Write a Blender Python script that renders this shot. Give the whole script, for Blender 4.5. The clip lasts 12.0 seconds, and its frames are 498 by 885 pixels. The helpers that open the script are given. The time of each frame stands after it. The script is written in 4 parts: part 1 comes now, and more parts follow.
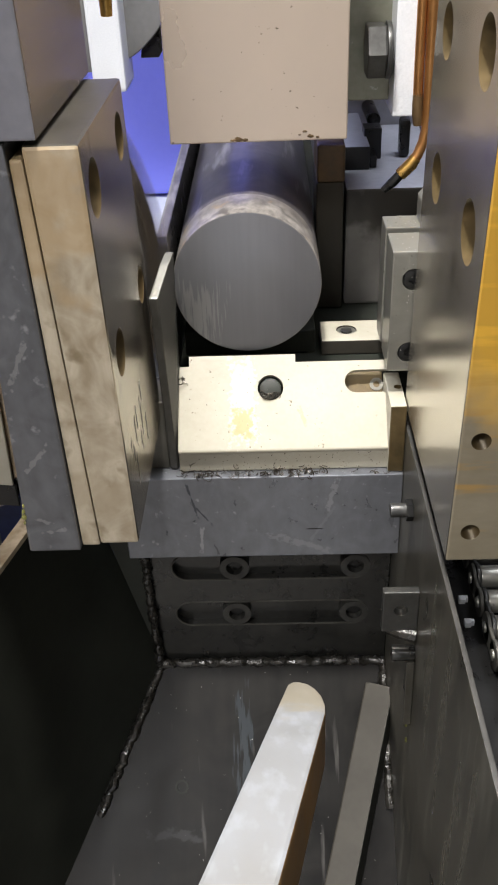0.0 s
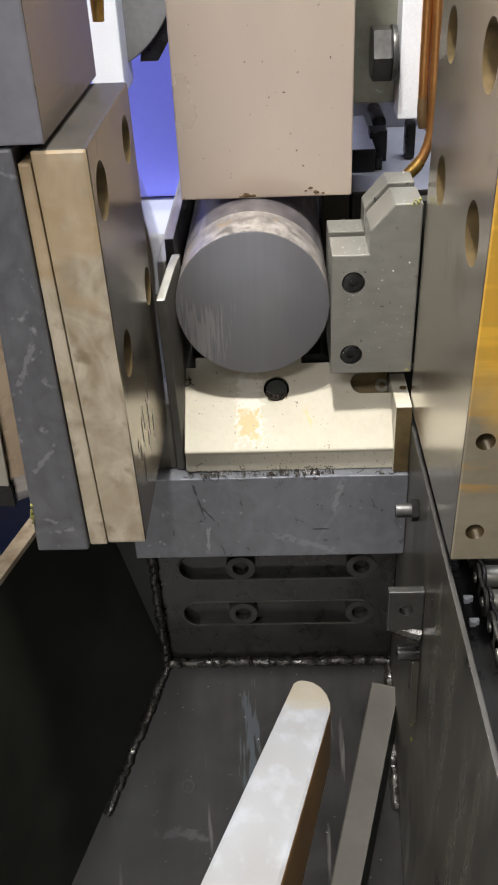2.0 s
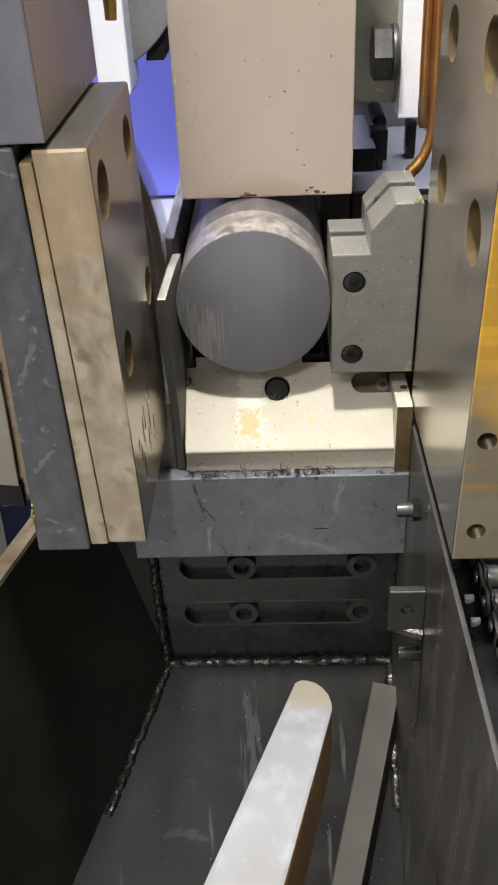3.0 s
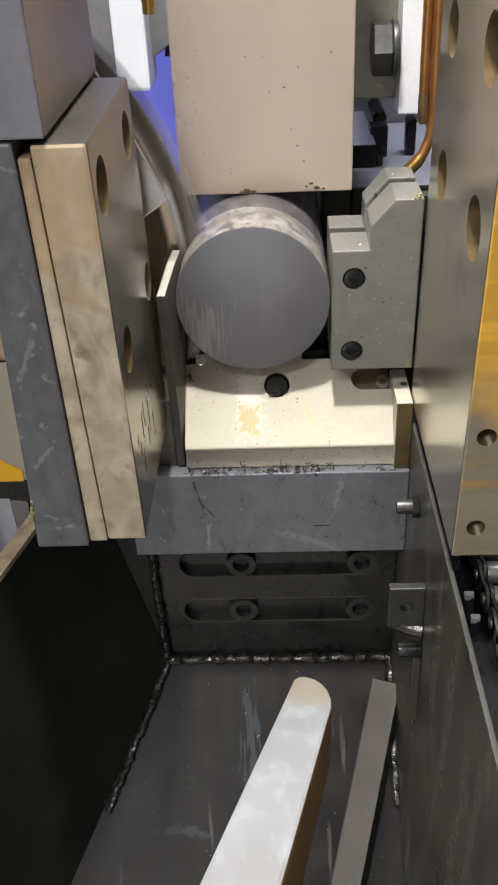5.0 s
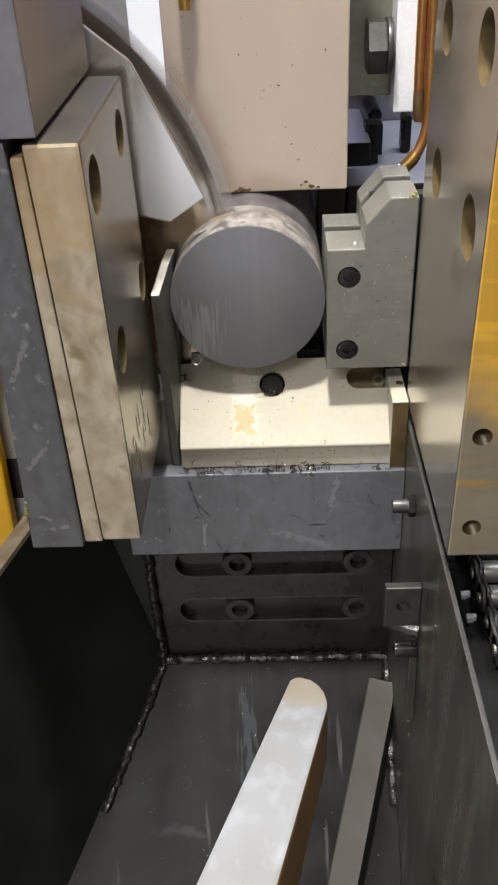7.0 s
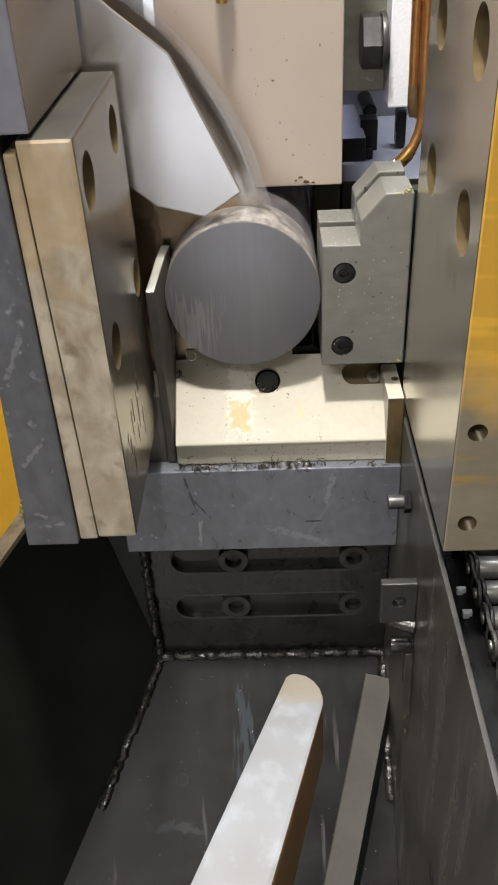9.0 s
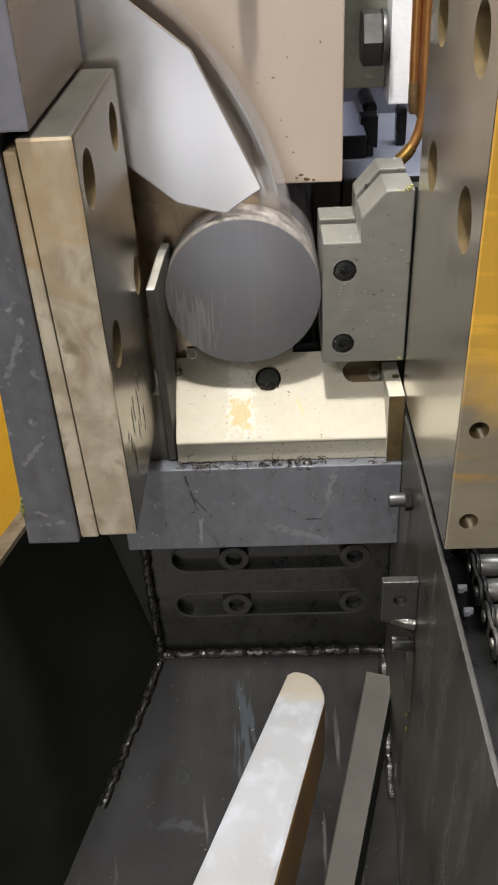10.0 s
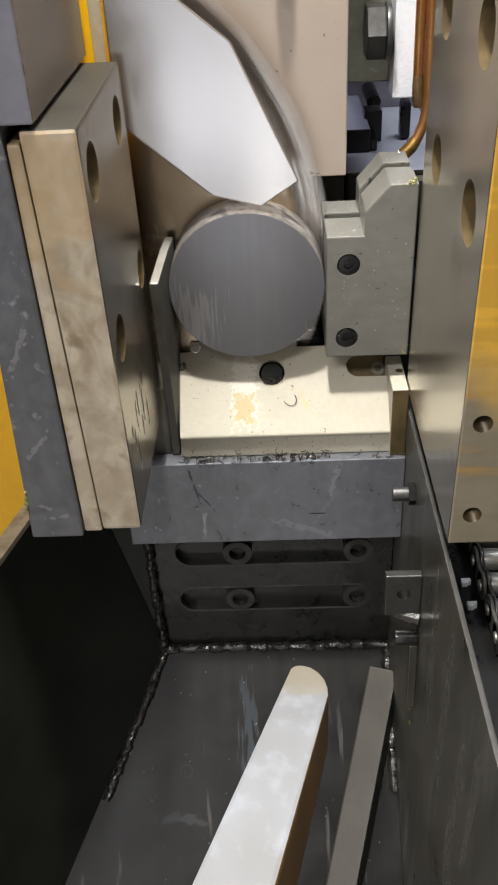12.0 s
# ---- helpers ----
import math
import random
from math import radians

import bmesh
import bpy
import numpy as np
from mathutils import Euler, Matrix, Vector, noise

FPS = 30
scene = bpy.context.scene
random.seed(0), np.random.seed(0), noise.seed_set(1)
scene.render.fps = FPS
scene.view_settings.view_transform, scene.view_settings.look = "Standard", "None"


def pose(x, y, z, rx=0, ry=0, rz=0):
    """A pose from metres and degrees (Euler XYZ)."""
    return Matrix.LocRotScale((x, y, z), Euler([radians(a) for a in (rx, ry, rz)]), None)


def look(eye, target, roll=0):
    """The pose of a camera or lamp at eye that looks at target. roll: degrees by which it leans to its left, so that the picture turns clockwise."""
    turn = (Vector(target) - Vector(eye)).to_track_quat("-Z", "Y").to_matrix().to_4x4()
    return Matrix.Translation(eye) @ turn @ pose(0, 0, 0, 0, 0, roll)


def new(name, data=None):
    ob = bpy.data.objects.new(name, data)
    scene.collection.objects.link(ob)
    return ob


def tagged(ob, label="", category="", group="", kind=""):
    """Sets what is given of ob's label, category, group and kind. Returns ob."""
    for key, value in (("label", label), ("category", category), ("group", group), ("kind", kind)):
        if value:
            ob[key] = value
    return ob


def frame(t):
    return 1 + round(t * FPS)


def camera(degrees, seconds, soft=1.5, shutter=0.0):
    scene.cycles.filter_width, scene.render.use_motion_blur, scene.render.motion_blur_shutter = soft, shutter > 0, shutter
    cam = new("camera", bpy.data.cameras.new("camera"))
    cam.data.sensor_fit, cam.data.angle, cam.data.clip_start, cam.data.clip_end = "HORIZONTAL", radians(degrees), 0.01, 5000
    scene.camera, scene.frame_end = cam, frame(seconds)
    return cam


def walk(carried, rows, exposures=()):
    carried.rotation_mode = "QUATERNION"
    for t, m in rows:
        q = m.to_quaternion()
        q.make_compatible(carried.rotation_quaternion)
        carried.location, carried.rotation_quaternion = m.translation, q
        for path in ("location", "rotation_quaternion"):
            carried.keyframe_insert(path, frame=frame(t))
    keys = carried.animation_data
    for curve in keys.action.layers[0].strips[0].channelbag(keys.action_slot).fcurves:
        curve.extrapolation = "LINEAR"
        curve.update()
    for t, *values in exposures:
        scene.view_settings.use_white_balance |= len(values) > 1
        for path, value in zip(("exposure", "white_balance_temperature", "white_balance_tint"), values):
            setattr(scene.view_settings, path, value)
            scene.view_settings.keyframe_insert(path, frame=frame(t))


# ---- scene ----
cam = camera(30.82, 12.0, soft=2.0, shutter=0.5)
CAMERA_PATH = [
    (0, pose(0.0161, -0.4841, 1.2199, 56.613, 2.100, 0.760)),
    (0.5, pose(0.0152, -0.4856, 1.2199, 56.651, 2.117, 0.846)),
    (1, pose(0.0155, -0.4870, 1.2207, 56.714, 2.215, 1.004)),
    (1.5, pose(0.0161, -0.4869, 1.2213, 56.713, 2.299, 1.081)),
    (2, pose(0.0165, -0.4876, 1.2212, 56.754, 2.343, 1.105)),
    (2.5, pose(0.0165, -0.4878, 1.2211, 56.770, 2.346, 1.109)),
    (3, pose(0.0157, -0.4872, 1.2208, 56.741, 2.350, 1.062)),
    (5, pose(0.0162, -0.4870, 1.2200, 56.589, 2.363, 1.095)),
    (5.5, pose(0.0164, -0.4858, 1.2201, 56.532, 2.427, 1.000)),
    (6, pose(0.0169, -0.4863, 1.2200, 56.552, 2.423, 0.996)),
    (6.5, pose(0.0173, -0.4860, 1.2205, 56.477, 2.417, 0.924)),
    (7, pose(0.0172, -0.4849, 1.2201, 56.416, 2.421, 0.834)),
    (9, pose(0.0177, -0.4843, 1.2197, 56.177, 2.446, 0.541)),
    (9.5, pose(0.0184, -0.4841, 1.2202, 56.069, 2.489, 0.560)),
    (10, pose(0.0172, -0.4836, 1.2195, 56.024, 2.498, 0.495)),
    (10.5, pose(0.0179, -0.4835, 1.2195, 55.937, 2.532, 0.532)),
    (11, pose(0.0182, -0.4836, 1.2193, 55.898, 2.569, 0.594)),
    (11.5, pose(0.0182, -0.4851, 1.2194, 55.858, 2.604, 0.625)),
    (12, pose(0.0170, -0.4844, 1.2187, 55.781, 2.602, 0.679)),
]
walk(cam, CAMERA_PATH)

# ---- light: hall daylight tubes above, a work lamp over the shoulder ----
world = bpy.data.worlds.new("hall_air")
scene.world = world
world.use_nodes = True
world.node_tree.nodes["Background"].inputs[0].default_value = (0.75, 0.85, 1.0, 1)
world.node_tree.nodes["Background"].inputs[1].default_value = 0.25
scene.view_settings.exposure = 0.17


def area_lamp(name, eye, target, sx, sy, watts, colour):
    data = bpy.data.lights.new(name, "AREA")
    data.shape, data.size, data.size_y, data.energy, data.color = "RECTANGLE", sx, sy, watts, colour
    ob = new(name, data)
    ob.matrix_world = look(eye, target)
    return ob


area_lamp("hall_tube", (0.0, -0.5, 3.1), (0, -0.5, 0), 2.4, 0.5, 9, (0.95, 0.96, 1.0))
area_lamp("hall_tube", (-1.1, -2.2, 3.1), (-1.1, -2.2, 0), 1.5, 0.4, 66, (0.98, 0.96, 0.95))
# unseen tube, added to brighten the blue cabinet and rear casting
area_lamp("hall_tube", (-0.2, 0.20, 3.1), (-0.2, 0.20, 0), 2.4, 0.4, 62, (0.90, 0.94, 1.0))
area_lamp("work_lamp", (-0.03, -0.18, 1.88), (0.0, 0.0, 0.98), 0.07, 0.07, 14.5, (1.0, 0.96, 0.90))
# added low lamp, unseen behind the camera, for the blade cover's bright spot
area_lamp("low_fill_lamp", (-0.25, -2.99, 0.34), (-0.25, 0.0, 0.34), 1.1, 0.38, 1.5, (0.95, 0.96, 1.0))


# ---- materials ----
def mat(name, colour, rough=0.5, metal=0.0, dark=None, scale=40.0, amount=0.5, fine=600.0, bump=0.1,
        stretch=(1, 1, 1), rough_var=0.15, coat=0.0, spots=None, spot_scale=120.0, spot_cut=0.68, spec=0.5, warp=0.0, drawn_spots=False, soft_spots=0.06):
    m = bpy.data.materials.new(name)
    m.use_nodes = True
    nt = m.node_tree
    N, L = nt.nodes, nt.links
    b = N["Principled BSDF"]
    b.inputs["Metallic"].default_value = metal
    b.inputs["Coat Weight"].default_value = coat
    b.inputs["Specular IOR Level"].default_value = spec
    tc = N.new("ShaderNodeTexCoord")
    mp = N.new("ShaderNodeMapping")
    mp.inputs["Scale"].default_value = stretch
    L.new(tc.outputs["Object"], mp.inputs["Vector"])
    big, small = N.new("ShaderNodeTexNoise"), N.new("ShaderNodeTexNoise")
    big.inputs["Scale"].default_value, big.inputs["Detail"].default_value = scale, 6
    small.inputs["Scale"].default_value, small.inputs["Detail"].default_value = fine, 4
    big.inputs["Distortion"].default_value = warp
    L.new(tc.outputs["Object"], big.inputs["Vector"])
    L.new(mp.outputs["Vector"], small.inputs["Vector"])
    ramp = N.new("ShaderNodeValToRGB")
    ramp.color_ramp.elements[0].position, ramp.color_ramp.elements[1].position = 0.5 - 0.25 * amount, 0.5 + 0.25 * amount
    dk = dark or tuple(c * 0.6 for c in colour)
    ramp.color_ramp.elements[0].color, ramp.color_ramp.elements[1].color = (*dk, 1), (*colour, 1)
    mixf = N.new("ShaderNodeMix")
    mixf.data_type = "FLOAT"
    mixf.inputs[0].default_value = 0.35
    L.new(big.outputs["Fac"], mixf.inputs[2])
    L.new(small.outputs["Fac"], mixf.inputs[3])
    L.new(mixf.outputs[0], ramp.inputs["Fac"])
    last = ramp.outputs["Color"]
    if spots:
        sp = N.new("ShaderNodeTexNoise")
        sp.inputs["Scale"].default_value, sp.inputs["Detail"].default_value = spot_scale, 3
        L.new(mp.outputs["Vector"] if drawn_spots else tc.outputs["Object"], sp.inputs["Vector"])
        cut = N.new("ShaderNodeValToRGB")
        cut.color_ramp.elements[0].position, cut.color_ramp.elements[1].position = spot_cut, spot_cut + soft_spots
        L.new(sp.outputs["Fac"], cut.inputs["Fac"])
        mc = N.new("ShaderNodeMix")
        mc.data_type = "RGBA"
        L.new(cut.outputs["Color"], mc.inputs[0])
        L.new(last, mc.inputs[6])
        mc.inputs[7].default_value = (*spots, 1)
        last = mc.outputs[2]
    L.new(last, b.inputs["Base Color"])
    rr = N.new("ShaderNodeMapRange")
    rr.inputs[3].default_value, rr.inputs[4].default_value = max(0.03, rough - rough_var), min(1, rough + rough_var)
    L.new(mixf.outputs[0], rr.inputs[0])
    L.new(rr.outputs[0], b.inputs["Roughness"])
    bp = N.new("ShaderNodeBump")
    bp.inputs["Strength"].default_value, bp.inputs["Distance"].default_value = bump, 0.001
    L.new(small.outputs["Fac"], bp.inputs["Height"])
    L.new(bp.outputs["Normal"], b.inputs["Normal"])
    return m


def patch(m, centre, half, colour, ragged=0.3, freq=250.0, turn=0.0, rough=None, blot=0.0, grain=(1, 1, 1), full=1.0):
    """A stain, worn spot or painted highlight with a ragged edge, at a place in the object's own space. turn: degrees
    about y.
    """
    N, L = m.node_tree.nodes, m.node_tree.links
    b = N["Principled BSDF"]
    tc, mp = N.new("ShaderNodeTexCoord"), N.new("ShaderNodeMapping")
    mp.vector_type = "TEXTURE"
    mp.inputs["Location"].default_value, mp.inputs["Scale"].default_value = centre, half
    mp.inputs["Rotation"].default_value = (0, radians(turn), 0)
    L.new(tc.outputs["Object"], mp.inputs["Vector"])
    ab = N.new("ShaderNodeVectorMath")
    ab.operation = "ABSOLUTE"
    L.new(mp.outputs["Vector"], ab.inputs[0])
    sep = N.new("ShaderNodeSeparateXYZ")
    L.new(ab.outputs[0], sep.inputs[0])

    def math_node(op, a, c):
        n = N.new("ShaderNodeMath")
        n.operation = op
        for slot, v in zip(n.inputs, (a, c)):
            if isinstance(v, (int, float)):
                slot.default_value = v
            else:
                L.new(v, slot)
        return n.outputs[0]

    far = math_node("MAXIMUM", math_node("MAXIMUM", sep.outputs[0], sep.outputs[1]), sep.outputs[2])
    nz = N.new("ShaderNodeTexNoise")
    nz.inputs["Scale"].default_value, nz.inputs["Detail"].default_value = freq, 5
    gm = N.new("ShaderNodeMapping")
    gm.inputs["Scale"].default_value = grain
    gm.inputs["Rotation"].default_value = (0, radians(turn), 0)
    L.new(tc.outputs["Object"], gm.inputs["Vector"])
    L.new(gm.outputs["Vector"], nz.inputs["Vector"])
    far = math_node("ADD", far, math_node("MULTIPLY", math_node("SUBTRACT", nz.outputs["Fac"], 0.5), 4 * ragged))
    mask = N.new("ShaderNodeMapRange")
    mask.inputs[1].default_value, mask.inputs[2].default_value = 0.7, 1.2
    mask.inputs[3].default_value, mask.inputs[4].default_value = full, blot
    L.new(far, mask.inputs[0])
    mc = N.new("ShaderNodeMix")
    mc.data_type = "RGBA"
    L.new(mask.outputs[0], mc.inputs[0])
    L.new(b.inputs["Base Color"].links[0].from_socket, mc.inputs[6])
    mc.inputs[7].default_value = (*colour, 1)
    L.new(mc.outputs[2], b.inputs["Base Color"])
    if rough is not None:
        mr = N.new("ShaderNodeMix")
        mr.data_type = "FLOAT"
        L.new(mask.outputs[0], mr.inputs[0])
        L.new(b.inputs["Roughness"].links[0].from_socket, mr.inputs[2])
        mr.inputs[3].default_value = rough
        L.new(mr.outputs[0], b.inputs["Roughness"])


M_JAW_SIDE = mat("jaw_steel", (0.42, 0.37, 0.295), 0.24, 1.0, (0.21, 0.18, 0.135), 22, 0.9, 60, 0.0, (1, 1, 0.12), rough_var=0.06, spots=(0.13, 0.105, 0.07), spot_scale=50, spot_cut=0.62, soft_spots=0.16, warp=1.4)
M_IVORY = mat("ivory_paint_and_lit_steel", (0.52, 0.46, 0.355), 0.34, 0.0, (0.30, 0.245, 0.165), 44, 0.5, 110, 0.05, (1, 1, 0.3), coat=0.25, warp=1.7, spots=(0.20, 0.155, 0.09), spot_scale=75, spot_cut=0.61, soft_spots=0.16)
M_PLATE = mat("pale_cream_plate", (0.435, 0.414, 0.345), 0.42, 0.0, (0.365, 0.341, 0.270), 30, 1.0, 300, 0.03, spots=(0.10, 0.08, 0.05), spot_scale=260, spot_cut=0.70, spec=0.25)
M_BLUEGREY = mat("blue_grey_steel", (0.225, 0.236, 0.262), 0.31, 0.5, (0.130, 0.136, 0.152), 50, 1.0, 200, 0.12, (1, 1, 0.4), spots=(0.33, 0.337, 0.36), spot_scale=210, spot_cut=0.67, soft_spots=0.10, warp=1.2)
M_BACK = mat("scuffed_back_steel", (0.165, 0.170, 0.185), 0.33, 0.45, (0.088, 0.090, 0.098), 45, 0.9, 180, 0.16, (1, 1, 0.4), spots=(0.27, 0.275, 0.29), spot_scale=150, spot_cut=0.65, soft_spots=0.10, warp=1.6)
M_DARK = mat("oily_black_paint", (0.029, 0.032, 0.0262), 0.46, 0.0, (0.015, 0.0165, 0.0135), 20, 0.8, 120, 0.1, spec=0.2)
M_CHUTE = mat("worn_chute_steel", (0.018, 0.017, 0.0158), 0.36, 0.0, (0.005, 0.005, 0.005), 26, 0.7, 130, 0.08, (1, 0.10, 0.10), spots=(0.075, 0.072, 0.068), spot_scale=120, spot_cut=0.66, spec=0.125, warp=1.4, drawn_spots=True, soft_spots=0.10)
M_WALLR = mat("grimy_sheet_steel", (0.115, 0.109, 0.090), 0.32, 0.3, (0.028, 0.026, 0.021), 26, 0.9, 60, 0.04, (1, 1, 0.14), warp=1.0, spots=(0.20, 0.195, 0.165), spot_scale=50, spot_cut=0.60, drawn_spots=True, soft_spots=0.2)
M_CUT = mat("saw_cut_steel", (0.215, 0.216, 0.230), 0.33, 0.5, (0.150, 0.151, 0.163), 14, 1.3, 260, 0.05, (1, 1, 0.05), warp=0.6)
M_SCALE = mat("mill_scale", (0.165, 0.150, 0.155), 0.40, 0.4, (0.045, 0.040, 0.046), 50, 0.7, 140, 0.06, (1, 0.15, 1), warp=1.2, spots=(0.34, 0.325, 0.33), spot_scale=95, spot_cut=0.56, drawn_spots=True, soft_spots=0.16)
M_BAND = mat("rubbed_bright_skin", (0.33, 0.305, 0.28), 0.38, 0.35, (0.11, 0.10, 0.094), 110, 0.6, 420, 0.08, (1, 0.5, 1), warp=0.8, spots=(0.29, 0.20, 0.11), spot_scale=85, spot_cut=0.61, soft_spots=0.12)
M_CLAMP = mat("milled_clamp_steel", (0.54, 0.45, 0.37), 0.30, 0.5, (0.45, 0.375, 0.31), 11, 1.2, 34, 0.02, (1, 1, 0.6), spots=(0.05, 0.035, 0.02), spot_scale=300, spot_cut=0.705, warp=1.0)
M_VISE = mat("grey_vise_steel", (0.258, 0.254, 0.228), 0.33, 0.5, (0.168, 0.164, 0.143), 24, 1.0, 200, 0.04, (0.35, 1, 1), spots=(0.06, 0.05, 0.045), spot_scale=280, spot_cut=0.68, warp=1.0)
M_BLADE = mat("blade_rim_steel", (0.50, 0.475, 0.45), 0.24, 0.95, (0.36, 0.335, 0.31), 14, 0.7, 200, 0.0, rough_var=0.05)
M_BLADE_IN = mat("warm_blade_steel", (0.60, 0.49, 0.36), 0.27, 1.0, (0.40, 0.31, 0.215), 10, 0.9, 40, 0.0, rough_var=0.05)
M_GUARD = mat("bright_sheet_guard", (0.86, 0.84, 0.83), 0.23, 0.97, (0.74, 0.71, 0.695), 9, 1.4, 60, 0.0, rough_var=0.04, warp=0.6)
M_YELLOW = mat("yellow_machine_paint", (0.95, 0.52, 0.006), 0.4, 0.0, (0.86, 0.45, 0.006), 12, 0.6, 200, 0.04, coat=0.3)
M_BLUE = mat("blue_paint", (0.27, 0.29, 1.0), 0.5, 0.0, (0.24, 0.26, 0.97), 4, 0.5, 120, 0.03)
M_BLUE_DARK = mat("deep_blue_paint", (0.03, 0.06, 0.25), 0.5, 0.0, None, 6, 0.5, 120, 0.03)
M_WHITE = mat("white_paint", (0.72, 0.74, 0.78), 0.45, 0.0, (0.62, 0.64, 0.68), 10, 0.5, 700, 0.25)
M_CAST = mat("pale_casting_paint", (0.42, 0.43, 0.50), 0.5, 0.0, (0.30, 0.31, 0.37), 14, 0.7, 200, 0.1)
M_GREYCASE = mat("grey_motor_case", (0.22, 0.22, 0.22), 0.5, 0.2, (0.15, 0.15, 0.15), 12, 0.7, 160, 0.05)
M_GUIDE = mat("green_grey_guide", (0.30, 0.30, 0.25), 0.42, 0.6, (0.19, 0.19, 0.14), 30, 0.8, 250, 0.1, spots=(0.5, 0.5, 0.45), spot_scale=150, spot_cut=0.68)
M_BLACK = mat("blackened_steel", (0.012, 0.012, 0.012), 0.3, 0.2, (0.006, 0.006, 0.006), 60, 0.6, 300, 0.08)
M_BOLT = mat("bolt_steel", (0.075, 0.075, 0.073), 0.36, 0.5, (0.035, 0.035, 0.034), 60, 0.7, 400, 0.08)
M_COPPER = mat("copper_tube", (0.62, 0.32, 0.12), 0.33, 0.9, (0.40, 0.18, 0.06), 45, 0.9, 300, 0.06)
M_BRASS = mat("brass", (0.66, 0.42, 0.13), 0.28, 0.95, (0.45, 0.27, 0.07), 60, 0.8, 300, 0.05)
M_WELD = mat("weld_bead", (0.034, 0.031, 0.026), 0.28, 0.2, (0.008, 0.008, 0.007), 160, 0.9, 500, 0.5, coat=0.4)
M_ARM = mat("worn_light_steel", (0.305, 0.314, 0.332), 0.36, 0.2, (0.25, 0.246, 0.238), 16, 0.9, 120, 0.18, (1, 0.3, 0.3), warp=0.3, spots=(0.345, 0.358, 0.382), spot_scale=170, spot_cut=0.50, drawn_spots=True, soft_spots=0.2)
M_CONCRETE = mat("hall_floor_paint", (0.40, 0.38, 0.35), 0.5, 0.0, None, 3, 0.6, 60, 0.1)
M_HALLWALL = mat("hall_paint", (0.44, 0.37, 0.30), 0.8, 0.0, None, 2, 0.4, 60, 0.05)
M_CARRIER = mat("lilac_grey_steel", (0.265, 0.267, 0.300), 0.34, 0.5, (0.19, 0.191, 0.218), 20, 0.8, 200, 0.04)
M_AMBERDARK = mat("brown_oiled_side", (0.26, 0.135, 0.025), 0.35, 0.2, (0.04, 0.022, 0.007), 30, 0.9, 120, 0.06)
M_RUST = mat("rusty_brown_steel", (0.14, 0.085, 0.035), 0.5, 0.3, (0.05, 0.03, 0.014), 70, 0.9, 250, 0.15)
M_FLAT = mat("dull_flat_steel", (0.085, 0.083, 0.074), 0.5, 0.2, (0.045, 0.043, 0.038), 60, 0.7, 200, 0.05, spec=0.3)
M_RJAW = mat("ground_plate_steel", (0.58, 0.54, 0.465), 0.23, 0.9, (0.44, 0.40, 0.335), 18, 1.0, 70, 0.0, (1, 1, 0.10), rough_var=0.05, spots=(0.30, 0.255, 0.195), spot_scale=36, spot_cut=0.60, soft_spots=0.2, warp=1.4)
M_WET = mat("wet_black_steel", (0.028, 0.028, 0.025), 0.30, 0.2, (0.010, 0.010, 0.0095), 45, 0.8, 180, 0.25, coat=0.35)
M_EDGE = mat("bare_sheet_edge", (0.075, 0.073, 0.068), 0.42, 0.4, (0.045, 0.043, 0.04), 60, 0.8, 200, 0.05)
M_LIME = mat("coolant_residue", (0.30, 0.30, 0.09), 0.35, 0.0, (0.17, 0.17, 0.05), 200, 0.8, 600, 0.1)
M_BORE = mat("dark_brown_steel", (0.15, 0.105, 0.045), 0.4, 0.3, (0.05, 0.037, 0.017), 60, 0.9, 200, 0.05)
M_RFRONT = mat("amber_reflection_edge", (0.34, 0.30, 0.22), 0.34, 0.15, (0.22, 0.19, 0.13), 26, 1.0, 90, 0.0, (1, 1, 3), coat=0.2, warp=0.8)
M_RING = mat("dull_ring_steel", (0.068, 0.067, 0.061), 0.36, 0.3, (0.018, 0.018, 0.017), 60, 0.8, 300, 0.05)
M_FLATBAR = mat("grey_flat_steel", (0.060, 0.055, 0.045), 0.45, 0.3, (0.040, 0.036, 0.029), 30, 0.8, 200, 0.05, warp=0.8)
M_CARSIDE = mat("brown_side_steel", (0.33, 0.285, 0.24), 0.26, 0.85, (0.20, 0.17, 0.14), 16, 0.9, 140, 0.0, (1, 1, 0.08), rough_var=0.06, warp=1.0)
M_BOXFACE = mat("dirty_grey_casting", (0.155, 0.150, 0.140), 0.5, 0.1, (0.095, 0.09, 0.083), 24, 0.9, 120, 0.06, warp=1.0)
M_OLIVE = mat("dark_olive_steel", (0.036, 0.031, 0.022), 0.55, 0.2, (0.018, 0.016, 0.011), 25, 0.8, 150, 0.03)
M_CURL = mat("bright_curl_steel", (0.45, 0.44, 0.42), 0.25, 0.9, (0.25, 0.24, 0.22), 200, 0.9, 500, 0.0)
M_SPECK = mat("bright_flake", (0.75, 0.74, 0.70), 0.3, 0.7, (0.30, 0.29, 0.27), 400, 0.9, 900, 0.0)
M_SWARF = mat("steel_swarf", (0.10, 0.085, 0.07), 0.3, 0.8, (0.03, 0.026, 0.022), 100, 0.9, 400, 0.1)


